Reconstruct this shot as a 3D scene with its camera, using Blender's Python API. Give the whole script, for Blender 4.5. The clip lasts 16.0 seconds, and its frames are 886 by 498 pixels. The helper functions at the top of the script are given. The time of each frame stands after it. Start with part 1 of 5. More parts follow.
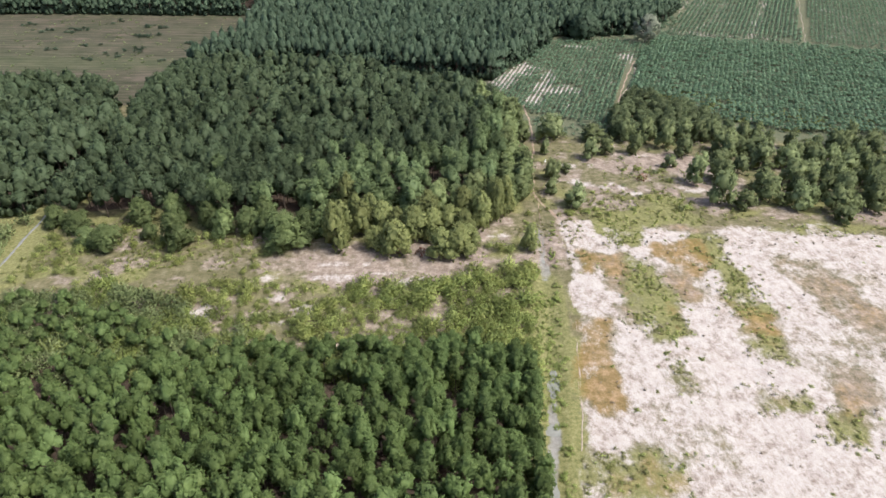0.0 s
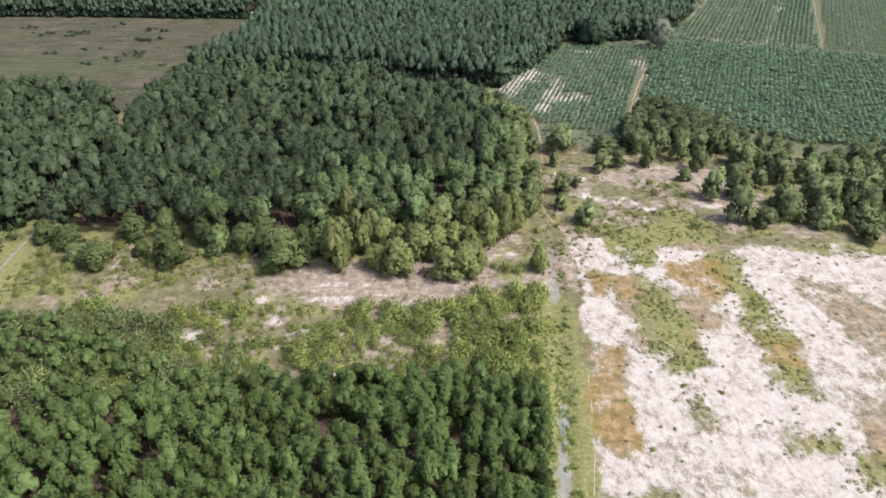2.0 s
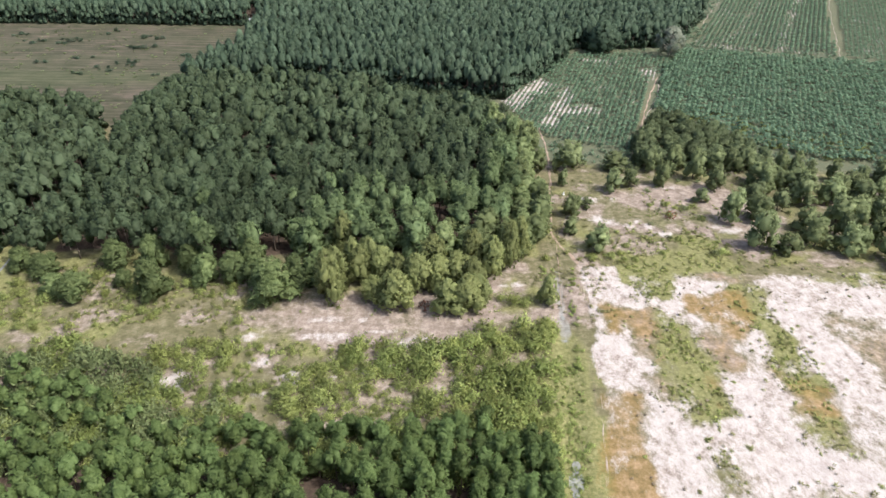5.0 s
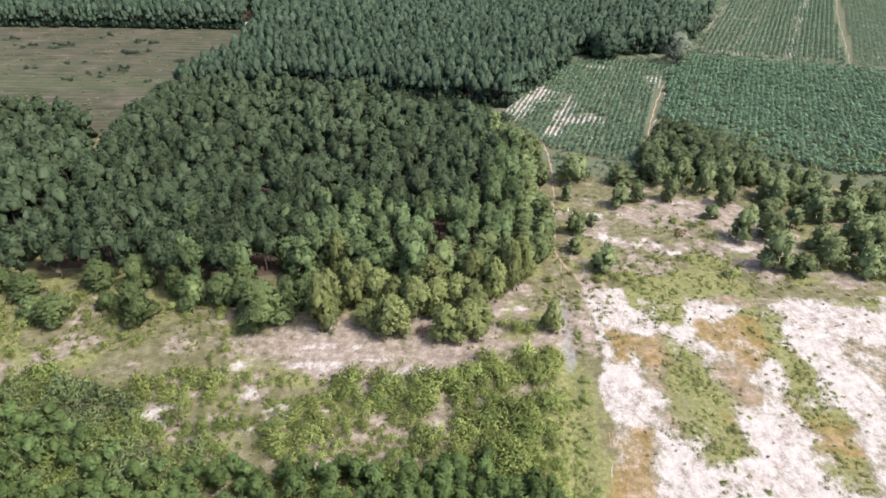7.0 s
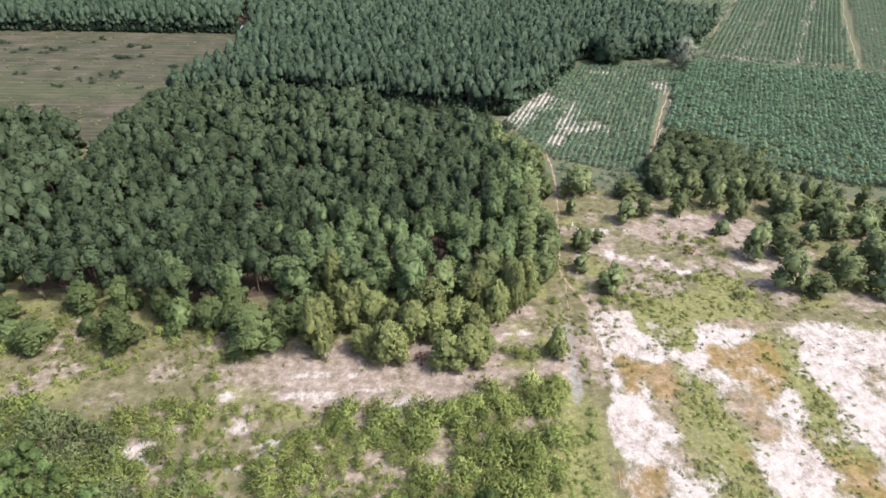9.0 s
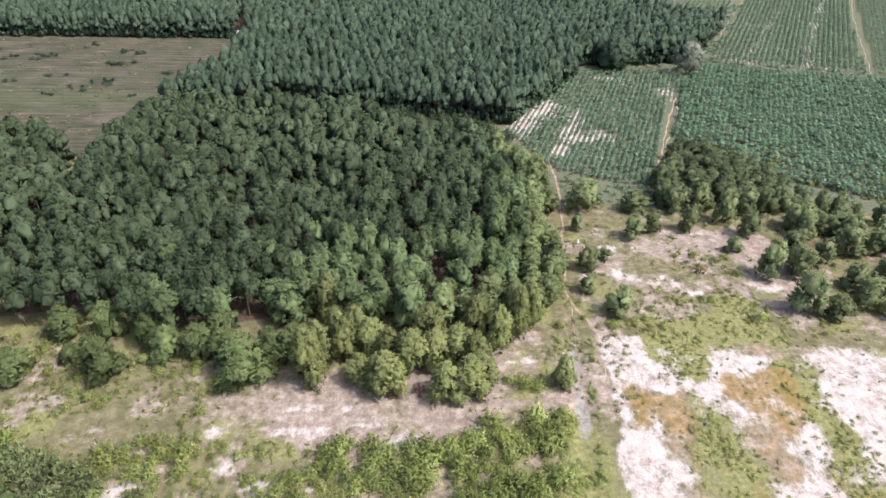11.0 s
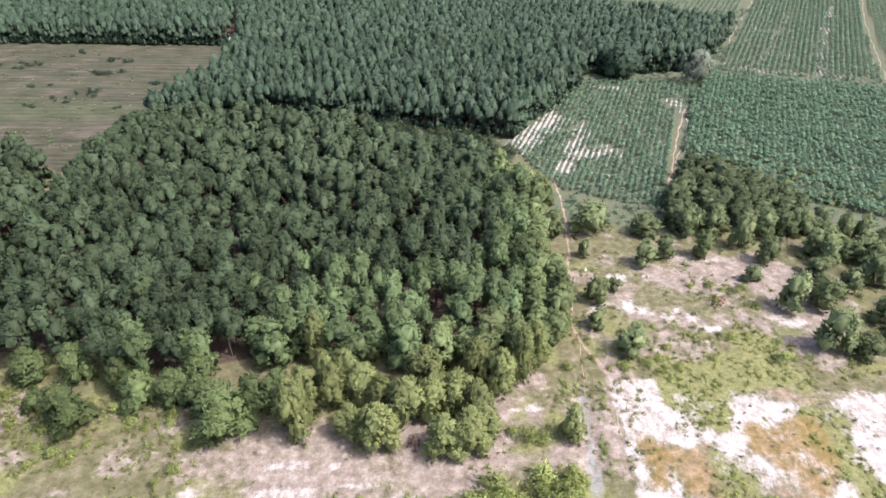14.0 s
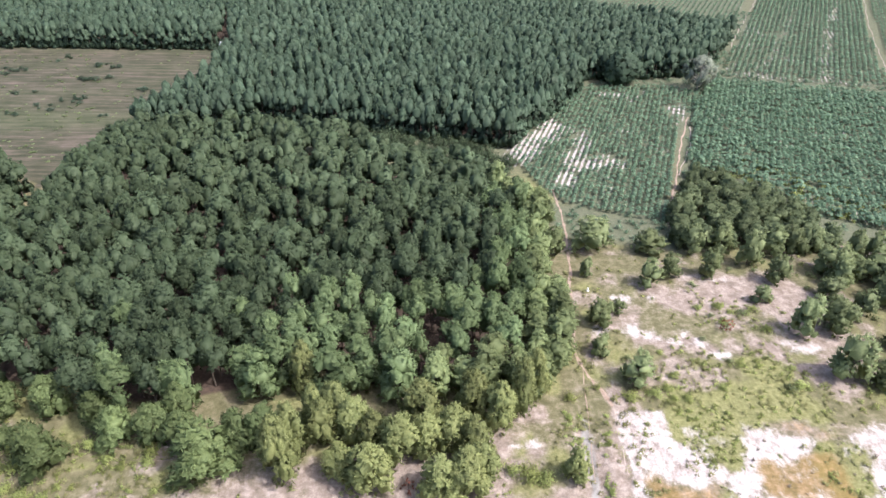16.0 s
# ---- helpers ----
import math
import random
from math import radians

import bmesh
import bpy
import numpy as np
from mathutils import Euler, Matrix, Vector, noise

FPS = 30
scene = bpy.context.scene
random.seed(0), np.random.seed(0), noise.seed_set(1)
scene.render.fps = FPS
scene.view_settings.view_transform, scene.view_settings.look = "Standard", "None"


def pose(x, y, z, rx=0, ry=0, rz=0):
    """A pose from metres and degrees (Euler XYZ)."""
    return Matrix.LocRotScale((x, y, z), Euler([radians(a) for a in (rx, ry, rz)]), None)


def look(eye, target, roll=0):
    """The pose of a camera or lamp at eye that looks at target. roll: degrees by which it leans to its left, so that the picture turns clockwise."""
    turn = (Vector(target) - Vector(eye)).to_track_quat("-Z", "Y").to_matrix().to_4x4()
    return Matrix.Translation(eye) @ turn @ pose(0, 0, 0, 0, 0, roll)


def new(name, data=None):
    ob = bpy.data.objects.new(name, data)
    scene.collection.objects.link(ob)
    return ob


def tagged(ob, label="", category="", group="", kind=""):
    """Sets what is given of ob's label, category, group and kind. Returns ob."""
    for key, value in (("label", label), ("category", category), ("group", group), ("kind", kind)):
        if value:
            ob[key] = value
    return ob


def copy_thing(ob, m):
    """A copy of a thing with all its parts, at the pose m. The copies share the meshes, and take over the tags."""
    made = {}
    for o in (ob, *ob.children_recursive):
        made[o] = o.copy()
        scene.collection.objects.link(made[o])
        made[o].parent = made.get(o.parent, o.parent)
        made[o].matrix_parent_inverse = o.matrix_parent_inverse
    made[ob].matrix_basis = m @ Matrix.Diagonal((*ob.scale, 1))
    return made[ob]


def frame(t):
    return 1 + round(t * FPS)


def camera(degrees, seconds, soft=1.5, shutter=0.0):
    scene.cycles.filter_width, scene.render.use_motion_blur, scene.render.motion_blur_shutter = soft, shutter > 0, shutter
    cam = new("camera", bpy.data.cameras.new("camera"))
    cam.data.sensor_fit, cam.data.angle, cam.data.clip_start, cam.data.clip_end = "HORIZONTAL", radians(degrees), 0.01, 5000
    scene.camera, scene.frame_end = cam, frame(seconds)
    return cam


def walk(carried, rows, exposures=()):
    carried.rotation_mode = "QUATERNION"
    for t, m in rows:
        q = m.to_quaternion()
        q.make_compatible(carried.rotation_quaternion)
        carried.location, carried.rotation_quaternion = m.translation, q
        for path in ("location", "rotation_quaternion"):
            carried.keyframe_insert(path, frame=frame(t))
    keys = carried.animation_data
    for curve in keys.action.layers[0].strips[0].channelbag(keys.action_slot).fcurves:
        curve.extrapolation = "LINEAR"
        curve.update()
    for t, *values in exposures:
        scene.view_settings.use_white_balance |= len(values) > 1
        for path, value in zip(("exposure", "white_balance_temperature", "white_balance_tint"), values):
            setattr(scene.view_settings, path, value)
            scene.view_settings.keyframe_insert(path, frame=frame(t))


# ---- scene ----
cam = camera(68.0, 16.0, 1.5)
PATH = [
    (0, (0.115, 0.943, 62.936), (0.126, 2.623, 61.851), 0.5),
    (0.5, (0.187, 2.478, 62.939), (0.193, 4.158, 61.854), 0.5),
    (1, (0.296, 4.044, 62.936), (0.297, 5.724, 61.851), 0.5),
    (1.5, (0.378, 5.591, 62.938), (0.374, 7.271, 61.852), 0.4),
    (2, (0.404, 7.09, 62.929), (0.396, 8.77, 61.843), 0.5),
    (2.5, (0.438, 8.626, 62.916), (0.426, 10.306, 61.831), 0.4),
    (3, (0.515, 10.127, 62.898), (0.499, 11.806, 61.812), 0.4),
    (3.5, (0.571, 11.606, 62.877), (0.555, 13.286, 61.793), 0.4),
    (4, (0.589, 13.087, 62.873), (0.571, 14.767, 61.789), 0.4),
    (6.5, (0.737, 20.615, 63.0), (0.716, 22.295, 61.915), 0.4),
    (7, (0.748, 22.126, 63.045), (0.727, 23.806, 61.96), 0.5),
    (7.5, (0.768, 23.583, 63.092), (0.746, 25.263, 62.007), 0.5),
    (8, (0.775, 25.023, 63.151), (0.753, 26.702, 62.064), 0.5),
    (8.5, (0.716, 26.484, 63.205), (0.695, 28.163, 62.118), 0.5),
    (9, (0.691, 27.93, 63.247), (0.67, 29.608, 62.16), 0.5),
    (11.5, (0.894, 35.531, 63.326), (0.868, 37.209, 62.237), 0.3),
    (12, (0.921, 37.041, 63.316), (0.895, 38.719, 62.227), 0.3),
    (12.5, (0.915, 38.519, 63.31), (0.889, 40.196, 62.221), 0.3),
    (13, (0.943, 40.06, 63.316), (0.917, 41.737, 62.226), 0.3),
    (13.5, (1.028, 41.562, 63.333), (1.002, 43.239, 62.243), 0.3),
    (14, (1.084, 43.049, 63.356), (1.057, 44.725, 62.266), 0.2),
    (14.5, (1.105, 44.529, 63.381), (1.077, 46.205, 62.29), 0.3),
    (15, (1.118, 46.049, 63.403), (1.091, 47.725, 62.312), 0.3),
    (15.5, (1.102, 47.545, 63.425), (1.076, 49.22, 62.334), 0.2),
    (16, (1.16, 49.0, 63.446), (1.142, 50.675, 62.354), 0.3),
]
walk(cam, [(t, look(eye, target, roll)) for t, eye, target, roll in PATH], [(0.0, 0.46, 6220, 9), (4.0, 0.57, 6180, 9), (9.0, 0.66, 6130, 11), (13.0, 0.79, 6040, 15), (16.0, 0.93, 5930, 15)])

# ---- world, sun, exposure ----
SUN_DIR = Vector((0.57, -0.18, 0.80)).normalized()      # towards the sun
world = bpy.data.worlds.new("sky")
scene.world = world
world.use_nodes = True
wn = world.node_tree.nodes
sky = wn.new("ShaderNodeTexSky")
sky.sky_type = "NISHITA"
sky.sun_disc = False
sky.sun_elevation = math.asin(SUN_DIR.z)
sky.sun_rotation = math.atan2(SUN_DIR.x, SUN_DIR.y)
sky.air_density, sky.dust_density, sky.ozone_density = 1.0, 5.0, 1.0
world.node_tree.links.new(sky.outputs[0], wn["Background"].inputs[0])
wn["Background"].inputs[1].default_value = 0.165
sun_data = bpy.data.lights.new("sun", "SUN")
sun_data.energy, sun_data.angle, sun_data.color = 2.9, radians(2.0), (1.0, 0.97, 0.91)
sun = new("sun", sun_data)
sun.matrix_world = look((0, 0, 200), Vector((0, 0, 200)) - SUN_DIR)


# ---- small maths ----
def lattice(ix, iy, seed):
    h = (ix.astype(np.int64) * 374761393 + iy.astype(np.int64) * 668265263 + seed * 974711) & 0xFFFFFFFF
    h = ((h ^ (h >> 13)) * 1274126177) & 0xFFFFFFFF
    return ((h ^ (h >> 16)) & 0xFFFF) / 65535.0


def vnoise(x, y, size, seed=0):
    """Smooth value noise from 0 to 1 with features of that many metres."""
    x, y = np.asarray(x, float) / size, np.asarray(y, float) / size
    ix, iy = np.floor(x), np.floor(y)
    u, v = x - ix, y - iy
    u, v = u * u * (3 - 2 * u), v * v * (3 - 2 * v)
    a, b = lattice(ix, iy, seed), lattice(ix + 1, iy, seed)
    c, d = lattice(ix, iy + 1, seed), lattice(ix + 1, iy + 1, seed)
    return (a + (b - a) * u) * (1 - v) + (c + (d - c) * u) * v


def fbm(x, y, size, seed=0, octaves=3):
    total, amp, norm = 0.0, 1.0, 0.0
    for k in range(octaves):
        total = total + amp * vnoise(x, y, size / 2 ** k, seed + 17 * k)
        norm += amp
        amp *= 0.55
    return total / norm


def step(a, b, v):
    t = np.clip((v - a) / (b - a), 0, 1)
    return t * t * (3 - 2 * t)


def inside(x, y, poly):
    """Signed distance to a polygon, positive within."""
    x, y = np.asarray(x, float), np.asarray(y, float)
    best, odd = np.full(x.shape, 1e9), np.zeros(x.shape, bool)
    for (ax, ay), (bx, by) in zip(poly, poly[1:] + poly[:1]):
        ex, ey = bx - ax, by - ay
        t = np.clip(((x - ax) * ex + (y - ay) * ey) / (ex * ex + ey * ey), 0, 1)
        best = np.minimum(best, np.hypot(x - ax - t * ex, y - ay - t * ey))
        cross = ((ay > y) != (by > y)) & (x < ex * (y - ay) / (ey if ey else 1e-9) + ax)
        odd ^= cross
    return np.where(odd, best, -best)


def along(x, y, line):
    """Distance to a polyline."""
    best = np.full(np.shape(x), 1e9)
    for (ax, ay), (bx, by) in zip(line, line[1:]):
        ex, ey = bx - ax, by - ay
        t = np.clip(((x - ax) * ex + (y - ay) * ey) / (ex * ex + ey * ey), 0, 1)
        best = np.minimum(best, np.hypot(x - ax - t * ex, y - ay - t * ey))
    return best


def area(x, y, poly, soft=1.5, ragged=2.0, seed=3, grow=0.0):
    return step(-soft, soft, inside(x, y, poly) + grow + ragged * (fbm(x, y, 5, seed) - 0.5) * 2)


# ---- plan ----
TRAIL = [(15.2, 34), (16.4, 47.5), (18.2, 59), (19.4, 67.3), (20.6, 77), (21.4, 86), (21.9, 92), (22.4, 101), (22.6, 109.5)]
TRAIL_FAR = [(22.6, 109.5), (21.0, 113.5), (19.8, 116.7), (19.5, 122), (20.1, 128), (21.2, 137), (22.3, 147), (22.7, 161), (22.2, 170)]
TRAIL_SIDE = [(19.9, 117.5), (19.4, 112), (19.0, 106), (18.6, 98)]
DITCH = [(10.6, 34), (12.9, 47.5), (14.8, 60), (16.0, 68), (17.0, 78), (17.9, 92), (18.3, 100), (18.8, 107)]
LANE = [(42.6, 154), (43.4, 158), (49.0, 174), (56.0, 194.5), (62, 209)]
LANE_SIDE = [(50, 176), (56.5, 190), (60.5, 203)]
ROAD_C = [(74, 241), (79, 240), (112, 231.5), (126.4, 229.5), (150, 222)]
ROAD_C2 = [(126.4, 229.5), (143.5, 270), (159, 306), (181, 352)]
ROAD_C3 = [(95.5, 272), (99, 281), (118.5, 319), (140, 362)]
LEFT_ROAD = [(-73.2, 76), (-73.8, 90), (-74.4, 102), (-75, 112)]

NEAR_FOREST = [(-84, 33), (9.6, 33), (11.5, 44), (13.0, 56), (13.6, 66), (10, 72), (2, 73.5), (-8, 71.5), (-16, 73), (-24, 71.5), (-33, 71), (-40, 73), (-46, 79), (-60, 82), (-84, 84)]
SHRUB_BAND = [(-72, 78), (-58, 88), (-39, 87), (-30, 88.5), (-17, 86.5), (-8, 89.5), (1, 88.5), (9, 92), (15.8, 93), (15.2, 80), (13.4, 60), (0, 64), (-40, 65)]
MID_FOREST = [(-72, 106), (-62, 109), (-50, 109), (-40, 106), (-30, 107), (-22, 110.5), (-16, 112), (-12, 109.5), (-6, 110), (1, 111.5), (6, 111), (10, 110.5), (15, 111), (17.2, 120), (18, 134), (19.5, 150), (18.6, 158), (13.5, 165), (9.4, 169), (1.6, 174.5), (-10, 179.5), (-24, 188), (-39, 189.5), (-50, 192), (-59, 191), (-74.5, 191), (-76.0, 182), (-77.6, 172), (-76.5, 163), (-74, 154), (-73.5, 140)]
LEFT_FOREST = [(-96, 108), (-77.4, 109), (-77.4, 146), (-79.5, 156), (-85.5, 167), (-92, 172), (-104, 173), (-122, 173), (-122, 150)]
FAR_FOREST = [(-75.5, 196), (-56, 199), (-41, 203.5), (-21, 199.5), (-9, 196), (2, 193), (15, 189), (27.5, 210.5), (36.5, 228), (40, 238), (56, 238.5), (72, 241), (86, 260), (99, 283), (58, 303), (46, 320), (50, 350), (-94, 350), (-81, 300), (-71.2, 269), (-68, 258), (-66.8, 236), (-68.5, 222), (-72.5, 206)]
FAR_LEFT_FOREST = [(-205, 264.5), (-75.0, 265.5), (-82.6, 300), (-95, 350), (-205, 350)]
LEFT_FIELD = [(-260, 173), (-104, 175), (-91, 175), (-83, 167), (-78.5, 178), (-74, 196), (-70, 215), (-68, 236), (-70, 265), (-260, 264.5)]
FIELD_A = [(20.5, 169), (24, 163), (42, 156), (48.6, 174), (55.4, 194), (64, 212), (70, 226), (62, 232), (37, 229.5), (25, 208), (14, 187)]
FIELD_B = [(51, 172), (58, 180), (66, 172), (71, 161), (86, 152), (112, 150), (155, 205), (150, 219), (118, 228), (78, 238), (68.5, 222), (60, 201)]
FIELD_C = [(82, 242), (126, 232), (142.5, 270), (179, 352), (200, 390), (152, 390), (118, 320)]
FIELD_D = [(129, 231), (158, 223), (230, 330), (240, 390), (199, 390), (147, 273)]
FIELD_E = [(50, 322), (60, 306), (100, 286), (117, 322), (148, 390), (60, 390)]
SAND_FIELD = [(15.6, 34), (16.8, 47.5), (19.8, 67), (21.0, 77), (22.2, 92), (22.9, 109.5), (38, 109), (55, 108.2), (74, 108.5), (125, 112), (125, 34)]
GREEN_STRIPS = [
    [(29.6, 110.2), (36.8, 109.6), (38.4, 104.6), (36.0, 99.6), (31.2, 99.8), (28.9, 104.3)],
    [(33.0, 97.0), (36.0, 94.6), (36.8, 88.6), (38.2, 84.4), (37.4, 76.2), (33.2, 72.2), (30.0, 78.5), (30.6, 88.6)],
    [(46.0, 104.2), (52.4, 102.8), (50.4, 96.0), (51.7, 90.6), (51.8, 82.6), (49.2, 78.6), (45.4, 80.6), (46.8, 88.6), (47.2, 95.4), (45.0, 98.6)],
    [(45.6, 77.4), (51.2, 76.2), (49.4, 69.8), (44.0, 69.7)],
    [(17.6, 53.4), (31.4, 54.0), (29.2, 47.6), (16.6, 46.8)],
    [(31.2, 71.0), (34.6, 71.2), (35.0, 64.6), (32.0, 63.4)],
    [(42.4, 64.4), (49.2, 62.4), (47.6, 59.8), (42.0, 61.2)],
    [(49.7, 59.7), (54.3, 60.2), (52.9, 54.7), (48.3, 55.1)],
    [(65.2, 107.2), (84.0, 108.2), (84.4, 104.8), (66.4, 103.4)],
    [(24.4, 97.2), (27.6, 96.7), (26.0, 91.8), (24.0, 91.6)],
    [(24.6, 106.6), (26.6, 106.9), (26.4, 103.6), (25.0, 103.4)],
]
OCHRE = [
    [(20.9, 78.4), (25.8, 78.0), (25.2, 70.5), (24.2, 61.1), (20.4, 59.0), (19.2, 63.1)],
    [(24.3, 97.4), (27.8, 96.9), (26.6, 90.6), (23.8, 90.8)],
    [(27.2, 97.0), (32.4, 97.6), (31.2, 90.6), (27.4, 90.2)],
    [(37.9, 101.0), (47.6, 102.0), (46.6, 95.4), (43.6, 90.6), (40.4, 91.8), (37.4, 96.2)],
    [(60.4, 93.8), (74.1, 91.0), (73.0, 87.2), (62.3, 89.4)],
    [(65.9, 84.2), (70.0, 82.0), (66.5, 75.4), (63.6, 77.3)],
    [(46.4, 81.2), (51.0, 80.6), (50.4, 75.8), (45.6, 76.4)],
    [(53.6, 64.8), (56.6, 61.6), (54.6, 57.8), (51.8, 59.2)],
]
TAN_SAND = [
    [(26.4, 98.0), (33.6, 98.6), (32.0, 90.6), (30.6, 86.0), (26.6, 88.4)],
    [(35.8, 96.0), (39.6, 93.2), (44.0, 90.0), (45.2, 84.2), (39.2, 83.4), (37.0, 89.0)],
    [(27.6, 82.8), (30.0, 82.0), (30.4, 76.0), (28.0, 76.0)],
    [(56.2, 97.0), (66.0, 95.4), (70.0, 88.0), (66.0, 74.0), (60.0, 80.0)],
    [(54.0, 70.0), (60.0, 68.0), (58.0, 57.0), (51.0, 57.0)],
    [(38.6, 110.0), (58.0, 109.5), (58.0, 106.0), (41.0, 105.6)],
]
BARE = [
    [(-27, 91), (-19, 99), (-6, 100), (6, 98.5), (17, 98), (17, 92.8), (8, 91.8), (-2, 87.5), (-12, 87), (-19, 88.5)],
    [(27.5, 121), (28.5, 134.5), (36, 139), (44, 139), (60, 139), (64, 128), (60, 119), (55, 113), (49, 117.5), (42, 119), (33, 117.5)],
    [(3, 107), (16, 110), (18, 104), (17, 99), (6, 99)],
    [(15.6, 92), (22.0, 92), (23.4, 109), (22.6, 121), (18.4, 118), (16, 104)],
    [(60, 110), (72, 113), (92, 112), (92, 108.5), (60, 108.5)],
    [(4, 186), (12, 189), (21, 206), (25, 207), (15, 184)],
]
CROP_SAND = [
    [(37, 229.5), (50, 226.5), (48, 224.5), (38, 226.5)],
    [(12.4, 183), (15.4, 180.4), (29.6, 202), (26, 206)],
    [(22.5, 169), (27, 170), (36, 201), (33, 202)],
    [(30, 184), (38, 188), (40, 182), (30, 178)],
    [(57, 217), (66, 218), (62, 206), (58, 206)],
    [(69, 164), (72.5, 172), (74.5, 171), (72, 163)],
    [(58, 183), (66, 175), (70, 165), (86, 155), (104, 153), (98, 160), (78, 170), (68, 181)],
    [(84, 241), (88, 246), (128, 235.5), (126, 231.5)],
    [(80, 240), (84, 240), (97, 272), (95, 273)],
    [(111, 240), (113, 240), (122.5, 260), (142, 298), (167, 345), (165, 345.6), (139.6, 299), (120, 261)],
    [(92, 240), (94, 240), (114, 276), (140, 324), (138, 325), (112, 276.6)],
]
CROP_SAND_DENSITY = (0.66, 0.9, 0.66, 0.66, 0.66, 0.5, 0.24, 0.42, 0.42, 0.5, 0.4)
FAR_VERGES = [
    [(19, 200), (23, 209), (35, 231.5), (48, 237), (72, 244), (88, 266), (84, 246), (70, 227), (62, 233), (37, 230.5), (25, 210)],
    [(51, 173), (57, 191), (66, 214), (72, 228), (78, 238), (68.5, 223), (60, 202), (53.5, 180)],
    [(78, 239), (118, 229), (150, 220), (152, 224), (126, 231), (82, 242)],
    [(56, 180), (66, 171), (71, 160), (86, 151), (112, 149), (106, 144), (72, 152), (64, 164)],
    [(20, 162), (42, 155), (41, 149), (24, 152)],
    [(80, 244), (94, 272), (118, 320), (112, 320), (96, 284), (86, 266), (74, 246)],
]
WHITE_SPOTS = [(-8.6, 82.6, 2.6, 1.4), (-20.5, 80.8, 1.7, 1.3), (-25, 79, 1.6, 0.9), (-5.2, 88.4, 3.0, 1.4), (-24.6, 84.2, 1.3, 1.6), (-14.5, 89.6, 4.5, 0.8),
               (-36, 79.5, 3.6, 2.4), (-18, 93.4, 5.5, 0.7), (-10.2, 90.7, 2.2, 0.6), (11, 103, 3.5, 0.9), (30.5, 132.3, 4.2, 1.0), (28.5, 124, 3.2, 1.6), (52.5, 121, 2.0, 1.7),
               (36.5, 122, 2.4, 2.6), (40, 119.5, 2.2, 0.9), (46, 138, 3.4, 0.6), (52, 138.6, 2.2, 0.6), (-30, 76, 1.6, 0.9), (-41, 74, 1.5, 1.0), (-52, 82.5, 1.2, 0.7), (24, 124.5, 1.1, 0.8),
               (-40.0, 81.9, 1.3, 0.9), (-25.3, 83.6, 1.3, 0.9), (-21.2, 79.8, 1.3, 0.9), (-23.8, 78.1, 1.3, 0.9), (-5.6, 87.4, 1.3, 0.9), (-47.9, 78.0, 1.3, 0.9), (-37.2, 76.2, 1.3, 0.9), (-15.0, 81.2, 1.3, 0.9), (-27.6, 89.3, 1.3, 0.9)]

# single trees: x, y, height, crown width
FRONT_TREES = [(-45.9, 98.7, 7.0, 5.4), (-58.2, 98.2, 4.6, 5.5), (-55.5, 107.3, 5.0, 4.7), (-38.8, 102.9, 5.2, 4.7), (-34.3, 103.4, 5.4, 4.4), (16.0, 98.3, 5.2, 3.1), (-66.0, 104.3, 3.8, 4.6), (4.3, 107.4, 7.8, 4.4), 
               (-17.5, 111.7, 8.4, 3.7), (-62.0, 99.6, 3.6, 3.9), (-70.5, 105.6, 4.4, 3.9), (-15.0, 105.0, 7.4, 3.4), (7.6, 105.9, 7.6, 3.7), (10.6, 108.7, 8.8, 3.7), (12.8, 111.0, 8.2, 3.4), (-32.0, 106.1, 6.2, 3.9), 
               (-42.0, 105.4, 5.6, 4.2), (-49.0, 107.6, 6.0, 4.2), (-52.0, 101.8, 3.0, 2.9), (-26.9, 98.6, 6.8, 7.6), (-18.0, 98.2, 9.5, 4.4), (-17.4, 101.4, 8.0, 3.8), (-13.9, 103.0, 7.0, 4.3), (-10.1, 103.8, 6.6, 4.3), 
               (-11.0, 98.4, 4.4, 3.9), (-7.4, 96.8, 7.0, 5.2), (-4.4, 100.4, 7.6, 4.8), (-2.0, 106.0, 7.6, 5.0), (0.7, 96.0, 5.6, 4.9), (3.4, 96.4, 6.2, 5.0), (-30.5, 102.2, 5.4, 4.0), (1.8, 102.4, 6.6, 4.6), 
               (5.4, 98.4, 5.2, 4.2), (-1.2, 101.6, 6.6, 4.2), (-21.0, 103.2, 5.6, 4.2), (-24.0, 102.4, 5.6, 4.4), (-7.4, 101.8, 6.4, 4.0), (4.6, 101.2, 6.4, 4.4), (-12.6, 106.0, 7.0, 4.2)]
